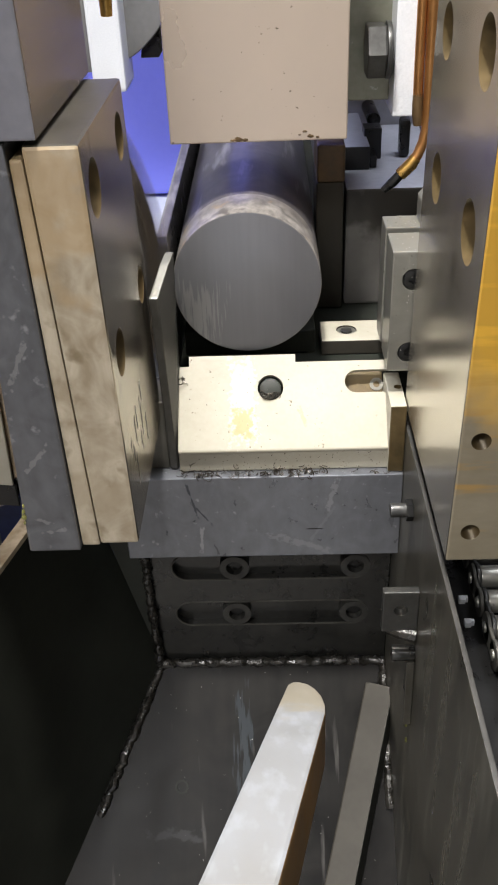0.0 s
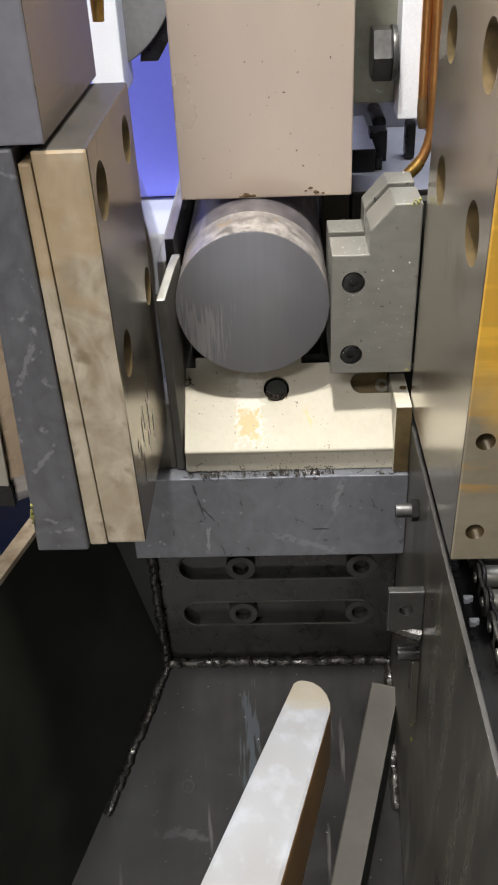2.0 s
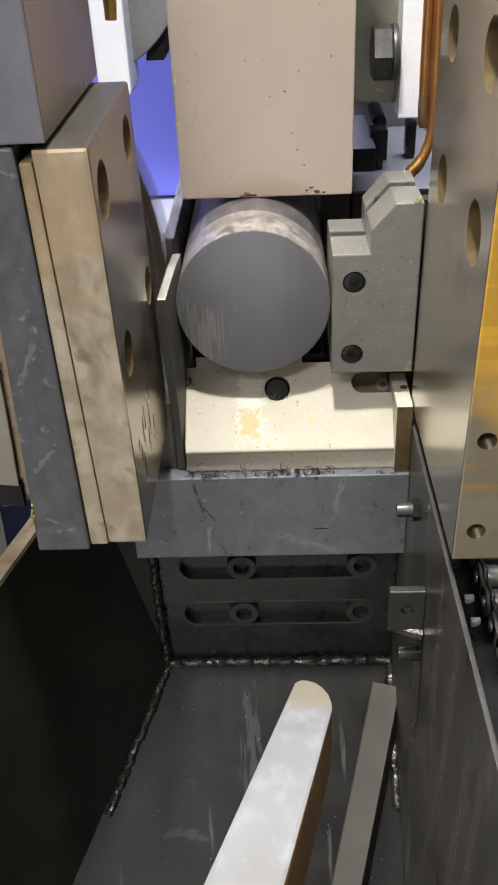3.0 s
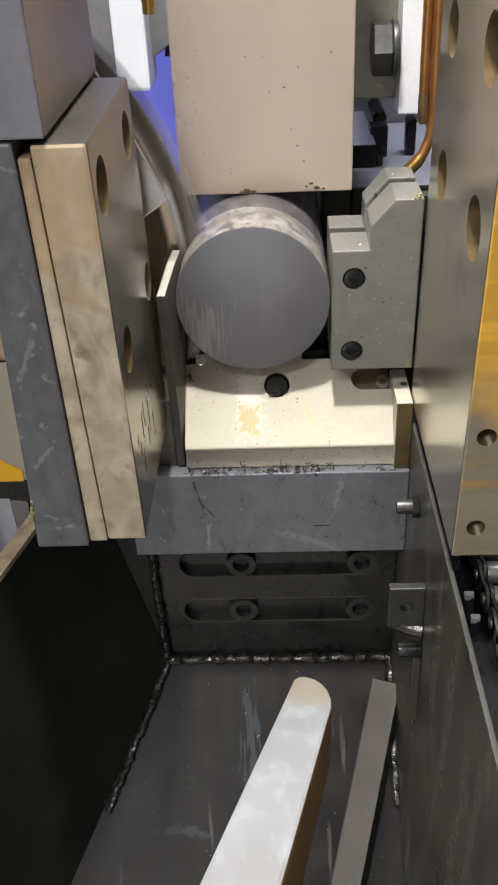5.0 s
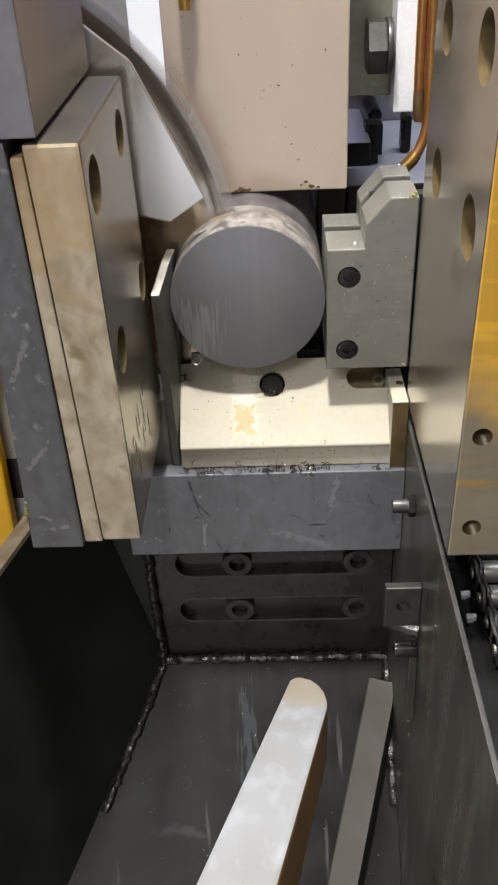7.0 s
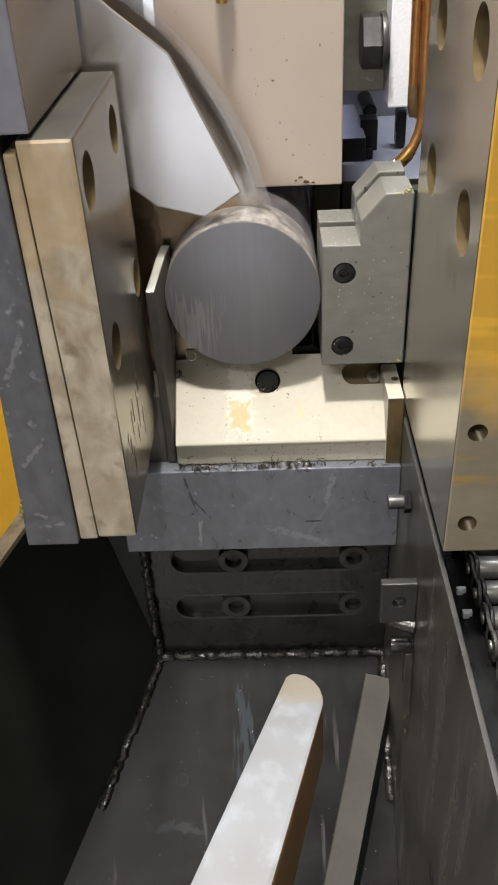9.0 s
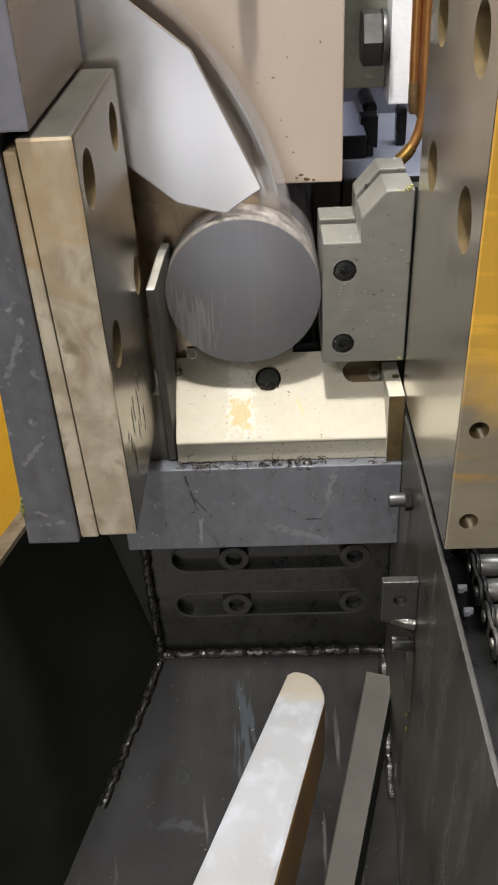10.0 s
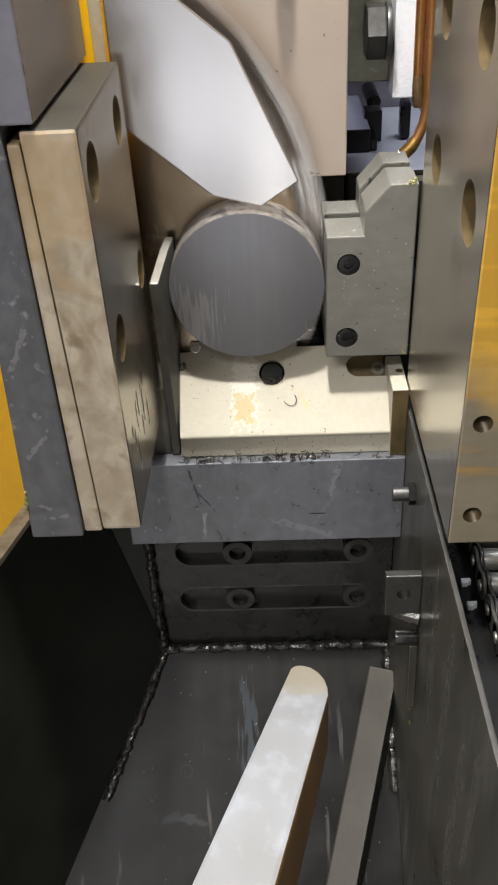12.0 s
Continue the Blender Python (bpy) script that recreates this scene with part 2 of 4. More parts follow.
def turned(m, tight, depth, aniso):
    """Concentric turning marks about the object's y axis, with the stretched gloss that they give."""
    N, L = m.node_tree.nodes, m.node_tree.links
    b = N["Principled BSDF"]
    tc, flat, size, nz = N.new("ShaderNodeTexCoord"), N.new("ShaderNodeVectorMath"), N.new("ShaderNodeVectorMath"), N.new("ShaderNodeTexNoise")
    flat.operation, size.operation = "MULTIPLY", "LENGTH"
    flat.inputs[1].default_value = (1, 0, 1)
    L.new(tc.outputs["Object"], flat.inputs[0])
    L.new(flat.outputs[0], size.inputs[0])
    nz.noise_dimensions = "1D"
    nz.inputs["Scale"].default_value, nz.inputs["Detail"].default_value = tight, 3
    L.new(size.outputs["Value"], nz.inputs["W"])
    bp = N.new("ShaderNodeBump")
    bp.inputs["Strength"].default_value, bp.inputs["Distance"].default_value = depth, 0.001
    L.new(nz.outputs["Fac"], bp.inputs["Height"])
    L.new(bp.outputs["Normal"], b.inputs["Normal"])
    tan = N.new("ShaderNodeTangent")
    tan.direction_type, tan.axis = "RADIAL", "Y"
    b.inputs["Anisotropic"].default_value = aniso
    L.new(tan.outputs[0], b.inputs["Tangent"])


turned(M_BLADE, 420, 0.10, 0.6)
turned(M_BLADE_IN, 220, 0.04, 0.5)

# stains, wear, scratches and painted reflections
# pale band: a wet highlight put into the plate's colour
patch(M_PLATE, (-0.0048, 0.0046, 0.9302), (0.0075, 0.018, 0.018), (0.57, 0.555, 0.50), 0.6, 380, full=0.7)
patch(M_PLATE, (-0.0050, -0.0072, 0.9205), (0.0066, 0.0062, 0.02), (0.42, 0.325, 0.155), 0.6, 330, full=0.85)
patch(M_PLATE, (0.0325, -0.0051, 0.9224), (0.0012, 0.02, 0.0045), (0.46, 0.37, 0.19), 0.8, 300, -30, full=0.7)
patch(M_BLUEGREY, (0.0335, -0.0253, 0.8368), (0.018, 0.01, 0.0022), (0.27, 0.28, 0.30), 1.1, 260, 20, full=0.7)
patch(M_BLUEGREY, (0.0496, -0.0253, 0.8757), (0.0016, 0.01, 0.009), (0.30, 0.31, 0.33), 1.1, 260, 15, full=0.7)
patch(M_BLUEGREY, (0.0452, -0.0253, 0.8553), (0.0008, 0.01, 0.016), (0.22, 0.23, 0.25), 1.1, 260, 30, full=0.7)
patch(M_BLUEGREY, (-0.0385, -0.0253, 0.8718), (0.0006, 0.01, 0.012), (0.06, 0.065, 0.075), 0.9, 250, -12)
patch(M_BLUEGREY, (-0.0326, -0.0253, 0.8621), (0.0006, 0.01, 0.008), (0.06, 0.065, 0.075), 0.9, 250, -35)
patch(M_BLUEGREY, (-0.0346, -0.0253, 0.8427), (0.001, 0.01, 0.008), (0.4, 0.4, 0.43), 0.9, 250, 5, full=0.7)
patch(M_BLUEGREY, (0.0394, -0.0253, 0.8495), (0.0052, 0.01, 0.0005), (0.01, 0.01, 0.01), 0.1, 180)



patch(M_BOXFACE, (0.10, 0.13, 1.012), (0.05, 0.02, 0.022), (0.035, 0.032, 0.027), 0.55, 60, 0, 0.4)
patch(M_IVORY, (-0.07, -0.13, 1.112), (0.03, 0.2, 0.034), (0.40, 0.285, 0.15), 0.85, 38, full=0.65)
patch(M_IVORY, (-0.07, -0.13, 0.958), (0.03, 0.2, 0.012), (0.36, 0.30, 0.21), 1.3, 55, full=0.6)
# pale streaks: light caught by the saw marks, painted into the colour
patch(M_CUT, (-0.032, 0.0, 0.980), (0.010, 0.01, 0.014), (0.30, 0.297, 0.29), 1.3, 620, 14, 0.28, 0.0, (1, 1, 0.06), 0.7)
# bluish streak is a painted reflection on the chute floor
patch(M_CHUTE, (-0.013, -0.047, 0.660), (0.005, 0.022, 0.02), (0.045, 0.055, 0.064), 1.5, 360, 0, 0.26, 0.0, (1, 0.12, 0.12), 0.65)
patch(M_CHUTE, (-0.066, -0.0945, 0.623), (0.016, 0.0025, 0.02), (0.036, 0.037, 0.038), 1.0, 160, 0, 0.32, full=0.7)
# amber reflection of something yellow, put into the plate edge's colour
patch(M_RFRONT, (0.115, -0.156, 1.105), (0.03, 0.01, 0.085), (0.86, 0.50, 0.055), 0.2, 30, 0, 0.3)
patch(M_RFRONT, (0.115, -0.156, 1.10), (0.03, 0.01, 0.08), (0.55, 0.30, 0.04), 1.2, 60, 0, None, 0.0, (0.3, 1, 2), 0.5)
patch(M_ARM, (0.026, -0.212, 0.905), (0.03, 0.026, 0.022), (0.33, 0.285, 0.20), 0.4, 90, full=0.75)
for y, z, w, h in ((-0.150, 0.850, 0.010, 0.05), (-0.185, 0.845, 0.006, 0.06), (-0.225, 0.83, 0.008, 0.06), (-0.25, 0.86, 0.005, 0.04)):
    patch(M_WALLR, (0.0942, y, z), (0.01, w, h), (0.105, 0.10, 0.080), 0.9, 110, 0, 0.27, 0.0, (1, 1, 0.2))
for x, z, w, h, a in ((-0.0985, 1.0324, 0.0010, 0.009, 25), (-0.1025, 0.9434, 0.0055, 0.0009, 25), (-0.0960, 0.9366, 0.0050, 0.0010, -15), (-0.0990, 0.9800, 0.0009, 0.008, 40)):
    patch(M_BACK, (x, -0.131, z), (w, 0.004, h), (0.30, 0.305, 0.31), 1.3, 280, a, full=0.5)
for y, z, h in ((-0.0760, 0.9690, 0.010), (-0.0640, 0.9560, 0.007), (-0.0830, 0.9600, 0.006), (-0.0970, 0.9740, 0.008), (-0.1030, 0.9560, 0.007), (-0.1080, 0.9660, 0.005), (-0.0700, 0.9800, 0.005), (-0.0900, 0.9770, 0.007), (-0.1130, 0.9740, 0.004)):
    patch(M_JAW_SIDE, (-0.0557, y, z), (0.01, 0.0017, h), (0.02, 0.016, 0.010), 0.7, 200, 0, 0.5)


# ---- mesh helpers ----
def empty(name, label="", category="", group=""):
    return tagged(new(name), label, category, group)


def mesh_ob(name, bm, material, parent=None, label="", smooth=False):
    data = bpy.data.meshes.new(name)
    bmesh.ops.recalc_face_normals(bm, faces=bm.faces)
    bm.to_mesh(data)
    bm.free()
    if smooth:
        for p in data.polygons:
            p.use_smooth = True
        data.set_sharp_from_angle(angle=radians(35))
    data.materials.append(material)
    ob = new(name, data)
    if parent:
        ob.parent = parent
    return tagged(ob, label)


def part(name, bm, material, parent, label="", smooth=False):
    return mesh_ob(name, bm, material, parent, label, smooth)


def box(x0, x1, y0, y1, z0, z1, bevel=0.0008, bm=None, seg=2):
    own = bmesh.new()
    bmesh.ops.create_cube(own, size=1)
    for v in own.verts:
        v.co = Vector((x0 + (v.co.x + 0.5) * (x1 - x0), y0 + (v.co.y + 0.5) * (y1 - y0), z0 + (v.co.z + 0.5) * (z1 - z0)))
    if bevel:
        bmesh.ops.bevel(own, geom=own.edges[:], offset=bevel, segments=seg, affect="EDGES", profile=0.6)
    return join(bm, own)


def join(bm, own):
    if bm is None:
        return own
    data = bpy.data.meshes.new("tmp")
    own.to_mesh(data)
    own.free()
    bm.from_mesh(data)
    bpy.data.meshes.remove(data)
    return bm


def prism(points, a0, a1, axis="y", bevel=0.0008, bm=None):
    """A slab whose outline lies across the axis: (x, z) for y, (y, z) for x, (x, y) for z."""
    own = bmesh.new()
    place = {"y": lambda u, v, a: (u, a, v), "x": lambda u, v, a: (a, u, v), "z": lambda u, v, a: (u, v, a)}[axis]
    low = [own.verts.new(place(u, v, a0)) for u, v in points]
    top = [own.verts.new(place(u, v, a1)) for u, v in points]
    own.faces.new(low)
    own.faces.new(top[::-1])
    for i in range(len(points)):
        j = (i + 1) % len(points)
        own.faces.new((low[j], low[i], top[i], top[j]))
    bmesh.ops.recalc_face_normals(own, faces=own.faces)
    if bevel:
        bmesh.ops.bevel(own, geom=own.edges[:], offset=bevel, segments=2, affect="EDGES", profile=0.6)
    return join(bm, own)


AXES = {"x": Matrix.Rotation(radians(90), 4, "Y"), "y": Matrix.Rotation(radians(90), 4, "X"), "z": Matrix.Identity(4)}


def rod(centre, axis, r, length, bm=None, seg=32, r2=None, bevel=0.0, turn=None):
    own = bmesh.new()
    bmesh.ops.create_cone(own, cap_ends=True, segments=seg, radius1=r, radius2=r if r2 is None else r2, depth=length)
    if bevel:
        rim = [e for e in own.edges if abs(e.verts[0].co.z - e.verts[1].co.z) < 1e-6]
        bmesh.ops.bevel(own, geom=rim, offset=bevel, segments=2, affect="EDGES", profile=0.6)
    bmesh.ops.transform(own, matrix=Matrix.Translation(centre) @ (turn or AXES[axis]), verts=own.verts)
    return join(bm, own)


def ring(centre, axis, r_out, r_in, length, bm=None, seg=32, turn=None):
    own = bmesh.new()
    loops = []
    for r, h in ((r_out, -1), (r_out, 1), (r_in, 1), (r_in, -1)):
        loops.append([own.verts.new((r * math.cos(2 * math.pi * i / seg), r * math.sin(2 * math.pi * i / seg), h * length / 2)) for i in range(seg)])
    for a in range(4):
        for i in range(seg):
            j = (i + 1) % seg
            own.faces.new((loops[a][i], loops[a][j], loops[(a + 1) % 4][j], loops[(a + 1) % 4][i]))
    bmesh.ops.transform(own, matrix=Matrix.Translation(centre) @ (turn or AXES[axis]), verts=own.verts)
    return join(bm, own)


def tube(points, r, bm=None, seg=12):
    """A round tube along a polyline, with closed ends."""
    own = bmesh.new()
    pts = [Vector(p) for p in points]
    loops = []
    side = None
    for i, p in enumerate(pts):
        d = (pts[min(i + 1, len(pts) - 1)] - pts[max(i - 1, 0)]).normalized()
        if side is None:
            side = d.orthogonal().normalized()
        side = (side - d * side.dot(d)).normalized()
        up = d.cross(side)
        rr = r[i] if isinstance(r, (list, tuple)) else r
        loops.append([own.verts.new(p + (side * math.cos(2 * math.pi * k / seg) + up * math.sin(2 * math.pi * k / seg)) * rr) for k in range(seg)])
    for a, b in zip(loops, loops[1:]):
        for k in range(seg):
            own.faces.new((a[k], a[(k + 1) % seg], b[(k + 1) % seg], b[k]))
    own.faces.new(loops[0][::-1])
    own.faces.new(loops[-1])
    return join(bm, own)


def moved(bm, m):
    bmesh.ops.transform(bm, matrix=m, verts=bm.verts)
    return bm


def cut(ob, *cutters):
    """Bore the given shapes out of a mesh for good."""
    for bm in cutters:
        bmesh.ops.recalc_face_normals(bm, faces=bm.faces)
        data = bpy.data.meshes.new("bore")
        bm.to_mesh(data)
        bm.free()
        tool = new("bore", data)
        tool.matrix_world = ob.matrix_world
        mod = ob.modifiers.new("bore", "BOOLEAN")
        mod.operation, mod.object, mod.solver = "DIFFERENCE", tool, "EXACT"
        bpy.context.view_layer.update()
        made = bpy.data.meshes.new_from_object(ob.evaluated_get(bpy.context.evaluated_depsgraph_get()))
        ob.modifiers.clear()
        old, ob.data = ob.data, made
        bpy.data.meshes.remove(old)
        bpy.data.objects.remove(tool)
        bpy.data.meshes.remove(data)
    return ob


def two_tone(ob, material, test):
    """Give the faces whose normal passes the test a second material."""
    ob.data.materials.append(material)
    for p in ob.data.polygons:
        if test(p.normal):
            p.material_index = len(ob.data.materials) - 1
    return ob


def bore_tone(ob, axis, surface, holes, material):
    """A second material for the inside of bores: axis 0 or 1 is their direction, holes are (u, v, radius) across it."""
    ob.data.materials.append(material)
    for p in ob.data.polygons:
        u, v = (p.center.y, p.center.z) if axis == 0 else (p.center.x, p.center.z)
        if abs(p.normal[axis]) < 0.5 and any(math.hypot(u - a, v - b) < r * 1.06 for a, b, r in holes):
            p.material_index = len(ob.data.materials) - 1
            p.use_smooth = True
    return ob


def structure(ob, label=""):
    return tagged(ob, label, kind="structure")


# ---- the hall around the machine ----
structure(mesh_ob("floor", box(-3, 3, -3, 3, -0.1, 0, 0), M_CONCRETE), "pale painted hall floor")
structure(mesh_ob("ceiling", box(-3, 3, -3, 3, 3.2, 3.3, 0), M_HALLWALL), "plain pale hall ceiling")
structure(mesh_ob("wall_north", box(-3, 3, 3, 3.1, 0, 3.2, 0), M_HALLWALL), "plain pale hall wall")
# opening and door panel are made up to house the low lamp
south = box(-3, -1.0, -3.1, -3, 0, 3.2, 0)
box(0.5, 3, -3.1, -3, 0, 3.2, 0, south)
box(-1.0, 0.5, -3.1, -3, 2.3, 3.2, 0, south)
structure(mesh_ob("wall_south", south, M_HALLWALL), "plain pale hall wall with a made-up opening")
structure(mesh_ob("added_door", box(-1.0, 0.5, -3.06, -3.03, 0.55, 2.3, 0), M_WHITE), "made-up white door panel above the added lamp")
structure(mesh_ob("wall_east", box(3, 3.1, -3, 3, 0, 3.2, 0), M_HALLWALL), "plain pale hall wall")
structure(mesh_ob("wall_west", box(-3.1, -3, -3, 3, 0, 3.2, 0), M_HALLWALL), "plain pale hall wall")

# ---- machine body ----
machine = empty("machine_base", "dark welded machine base of the bar saw", "machine base")
part("bed", box(-0.50, 0.40, 0.012, 0.70, 0.0, 0.70, 0.003), M_DARK, machine)
part("right_bay", box(0.1000, 0.40, -0.45, 0.010, 0.0, 0.78, 0.002), M_DARK, machine)
part("bed_step", box(-0.0595, 0.40, 0.0315, 0.70, 0.70, 0.935, 0.002), M_DARK, machine)
part("side_column", box(-0.50, -0.40, -0.16, 0.02, 0.0, 1.35, 0.003), M_DARK, machine)
part("side_panel", box(-0.36, -0.105, 0.10, 0.11, 0.70, 0.835, 0.003), M_BLUE_DARK, machine, "deep blue painted side panel")
part("rear_column", box(0.062, 0.36, 0.30, 0.65, 0.935, 1.6, 0.004), M_CAST, machine, "pale painted casting")

cabinet = empty("cabinet", "bright blue steel cabinet on a white base", "cabinet")
part("body", box(-0.9, 0.02, 0.85, 1.25, 0.79, 1.9, 0.006), M_BLUE, cabinet)
part("base", box(-0.9, 0.02, 0.71, 1.3, 0.0, 0.785, 0.006), M_WHITE, cabinet, "white painted base")

# ---- receiving chute ----
SL = radians(38)
chute = empty("chute", "black sheet steel discharge chute with welded corners", "chute")


def slope(x, d, up=0.0):
    """A place on the chute floor: x across, d down the slope, up off it."""
    return Vector((x, 0.004 - d * math.cos(SL) - up * math.sin(SL), 0.70 - d * math.sin(SL) + up * math.cos(SL)))


def hull(points, bm=None):
    own = bmesh.new()
    vs = [own.verts.new(p) for p in points]
    out = bmesh.ops.convex_hull(own, input=vs)
    return join(bm, own)


floor_pts = [slope(x, d, u) for x, d in ((-0.078, 0), (0.0940, 0), (0.0940, 0.30), (-0.205, 0.30)) for u in (0, -0.004)]
part("chute_floor", hull(floor_pts), M_CHUTE, chute, "scuffed dark steel sliding floor")
rear_plate = part("rear_plate", box(-0.095, 0.0940, 0.004, 0.012, 0.66, 0.83, 0.0005), M_WET, chute, "black slotted back plate")
left_low = [slope(-0.076, 0), slope(-0.205, 0.30)]
left_top = [Vector((-0.118, 0.004, 0.88)), Vector((-0.181, -0.25, 0.88))]
quad = [*left_low, *left_top]
corner = [(-0.0765, 0.705), (-0.0810, 0.885), (-0.117, 0.885)]
part("corner_plate", prism(corner, 0.0005, 0.0035, bevel=0), M_DARK, chute, "black corner plate")
wall = bmesh.new()
layers = []
for off in (0.0, -0.004):
    layers.append([[wall.verts.new(left_low[0].lerp(left_low[1], i / 16).lerp(left_top[0].lerp(left_top[1], i / 16), j / 16) + Vector((off, 0, 0))) for j in range(17)] for i in range(17)])
for g in layers:
    for i in range(16):
        for j in range(16):
            wall.faces.new((g[i][j], g[i + 1][j], g[i + 1][j + 1], g[i][j + 1]))
g, h = layers
for i in range(16):
    for a, b in (((i, 0), (i + 1, 0)), ((i, 16), (i + 1, 16)), ((0, i), (0, i + 1)), ((16, i), (16, i + 1))):
        wall.faces.new((g[a[0]][a[1]], g[b[0]][b[1]], h[b[0]][b[1]], h[a[0]][a[1]]))
bmesh.ops.recalc_face_normals(wall, faces=wall.faces)
part("side_wall", wall, M_DARK, chute, "oily black side wall", True)
part("top_rail", hull([p + Vector((dx, 0, dz)) for p in left_top for dx in (0.001, -0.009) for dz in (0.0005, 0.004)]), M_IVORY, chute, "ivory painted top rail")
two_tone(part("right_wall", box(0.0942, 0.0968, -0.42, 0.004, 0.45, 0.9240, 0.0006), M_WALLR, chute, "grimy bare sheet steel wall"), M_EDGE, lambda n: n.z > 0.3)

# slots and clamping rings on the back plate
for z in (0.7475, 0.792):
    s = bmesh.new()
    n = 10
    outline = []
    for k in range(n + 1):
        a = -math.pi / 2 + math.pi * k / n
        outline.append((0.068 + 0.0115 * math.cos(a), z + 0.0115 * math.sin(a)))
    for k in range(n + 1):
        a = math.pi / 2 + math.pi * k / n
        outline.append((-0.05 + 0.0115 * math.cos(a), z + 0.0115 * math.sin(a)))
    cut(rear_plate, prism(outline, 0.0, 0.0105, bevel=0, bm=s))
    # added bead draws the wet highlight along the slot edge
    part("slot_highlight", tube([(x, 0.0041, zz) for x, zz in outline + outline[:1]], 0.0008, seg=6), M_FLAT, chute, "thin bead for the slot edge highlight", True)
    for x in (-0.0165, 0.0695):
        ob = part("clamp_ring", ring((x, 0.0062, z), "y", 0.0105, 0.0060, 0.0066), M_RING, chute)
        part("bolt", rod((x, 0.0085, z), "y", 0.0054, 0.003, seg=6), M_BLACK, ob)


def bead(points, r, wob, seed, name="weld"):
    rnd = random.Random(seed)
    path, radii = [], []
    for a, b in zip(points, points[1:]):
        a, b = Vector(a), Vector(b)
        n = max(2, int((b - a).length / 0.0026))
        for k in range(n):
            path.append(a.lerp(b, k / n) + Vector((rnd.uniform(-wob, wob), rnd.uniform(-wob, wob), rnd.uniform(-wob, wob))))
            radii.append(r * (0.95 + 0.10 * math.sin(k * 0.9 + seed) + rnd.uniform(-0.12, 0.14)))
    return part(name, tube(path, radii, seg=10), M_WELD, chute, "", True)


bead([slope(-0.076, 0.003, 0.002), slope(0.092, 0.003, 0.002)], 0.0038, 0.0007, 1)
bead([slope(-0.076, 0.003, 0.001), slope(-0.120, 0.113, 0.001)], 0.0036, 0.0008, 2)
bead([slope(-0.077, 0.004, 0.003), (-0.0800, 0.001, 0.84)], 0.0034, 0.0008, 4)
bead([slope(0.0925, 0.003, 0.001), slope(0.0920, 0.11, 0.001)], 0.0042, 0.0008, 3)
part("rivet", ring(slope(-0.060, 0.092, 0.0004), "z", 0.0050, 0.0036, 0.0016, turn=Matrix.Rotation(SL, 4, "X")), M_DARK, chute, "", True)

# small fittings on the right wall
lug = empty("stop_block", "small bare steel stop block bolted inside the chute", "stop block")
ob = part("block", box(0.0735, 0.0940, -0.108, -0.1025, 0.8390, 0.8690, 0.0008), M_RING, lug)
cut(ob, rod((0.0840, -0.105, 0.8555), "y", 0.0040, 0.02))
part("weld_foot", tube([(0.077, -0.104, 0.838), (0.084, -0.106, 0.837), (0.0935, -0.109, 0.836)], [0.003, 0.004, 0.004], seg=8), M_WELD, lug, "", True)
peg = empty("wall_peg", "greasy round peg with a welded strip on the chute wall", "peg")
part("peg", rod((0.0875, -0.1045, 0.818), "x", 0.0048, 0.0135, seg=24, bevel=0.0008), M_WET, peg, "", True)
part("strip", prism([(-0.110, 0.815), (-0.101, 0.815), (-0.109, 0.765), (-0.114, 0.765)], 0.0892, 0.0941, "x", 0.0006), M_WALLR, peg)
stud = empty("wall_stud", "short steel stud with nut through the chute wall", "stud")
part("shank", rod((0.0877, -0.0647, 0.8938), "x", 0.0042, 0.0135, bevel=0.0006), M_BOLT, stud, "", True)
part("nut", rod((0.0921, -0.0647, 0.8938), "x", 0.0066, 0.004, seg=6, bevel=0.0004), M_BLACK, stud)

# ---- front beam and cream slide plate ----
beam = empty("front_beam", "blue-grey steel front beam with scratches", "beam")
part("bar", box(-0.0840, 0.0940, -0.0253, 0.0200, 0.8271, 0.8913, 0.0007), M_BLUEGREY, beam)
slide = empty("slide_plate", "cream painted sloping slide plate with bolt hole", "slide plate")
ob = part("plate", prism([(-0.0180, 0.8915), (-0.0134, 0.8915), (-0.0134, 0.9084), (0.0240, 0.9458), (0.0240, 0.9518), (-0.0198, 0.9080), (-0.0198, 0.9062), (-0.0180, 0.9056)], -0.0457, 0.0940, "x", 0.0011), M_PLATE, slide)
T45 = Matrix.Rotation(radians(45), 4, "X")
cut(ob, rod((0.0126, 0.0085, 0.9363), "z", 0.0081, 0.02, turn=T45),
    moved(box(0.0666, 0.11, -0.0073, 0.0073, -0.01, 0.01, 0), Matrix.Translation((0, 0.0104, 0.9383)) @ T45),
    rod((0.0666, 0.0104, 0.9383), "z", 0.0073, 0.02, turn=T45),
    box(0.0287, 0.10, 0.0200, 0.03, 0.93, 0.96, 0), box(-0.05, -0.0385, 0.0190, 0.03, 0.93, 0.96, 0))
part("slot_floor", moved(box(0.0560, 0.0838, -0.0115, 0.0115, -0.0135, -0.0100, 0.0005), Matrix.Translation((0, 0.0104, 0.9383)) @ T45), M_BORE, slide, "oily brown steel under the slot")
part("washer", ring((0.0800, 0.0176, 0.9315), "z", 0.0042, 0.0021, 0.0012, turn=T45), M_VISE, slide, "bright steel washer", True)
part("bolt", rod((0.0126, 0.0119, 0.9326), "z", 0.0068, 0.006, turn=T45, bevel=0.0005), M_DARK, slide, "oily dark bolt head", True)
nub = empty("guide_block", "cream painted guide block with a tapped hole", "guide block")
ob = part("block", box(0.0843, 0.0940, -0.0225, 0.0197, 0.8917, 0.9389, 0.0008), M_PLATE, nub)
cut(ob, rod((0.0912, 0.0010, 0.9389), "z", 0.0025, 0.03))
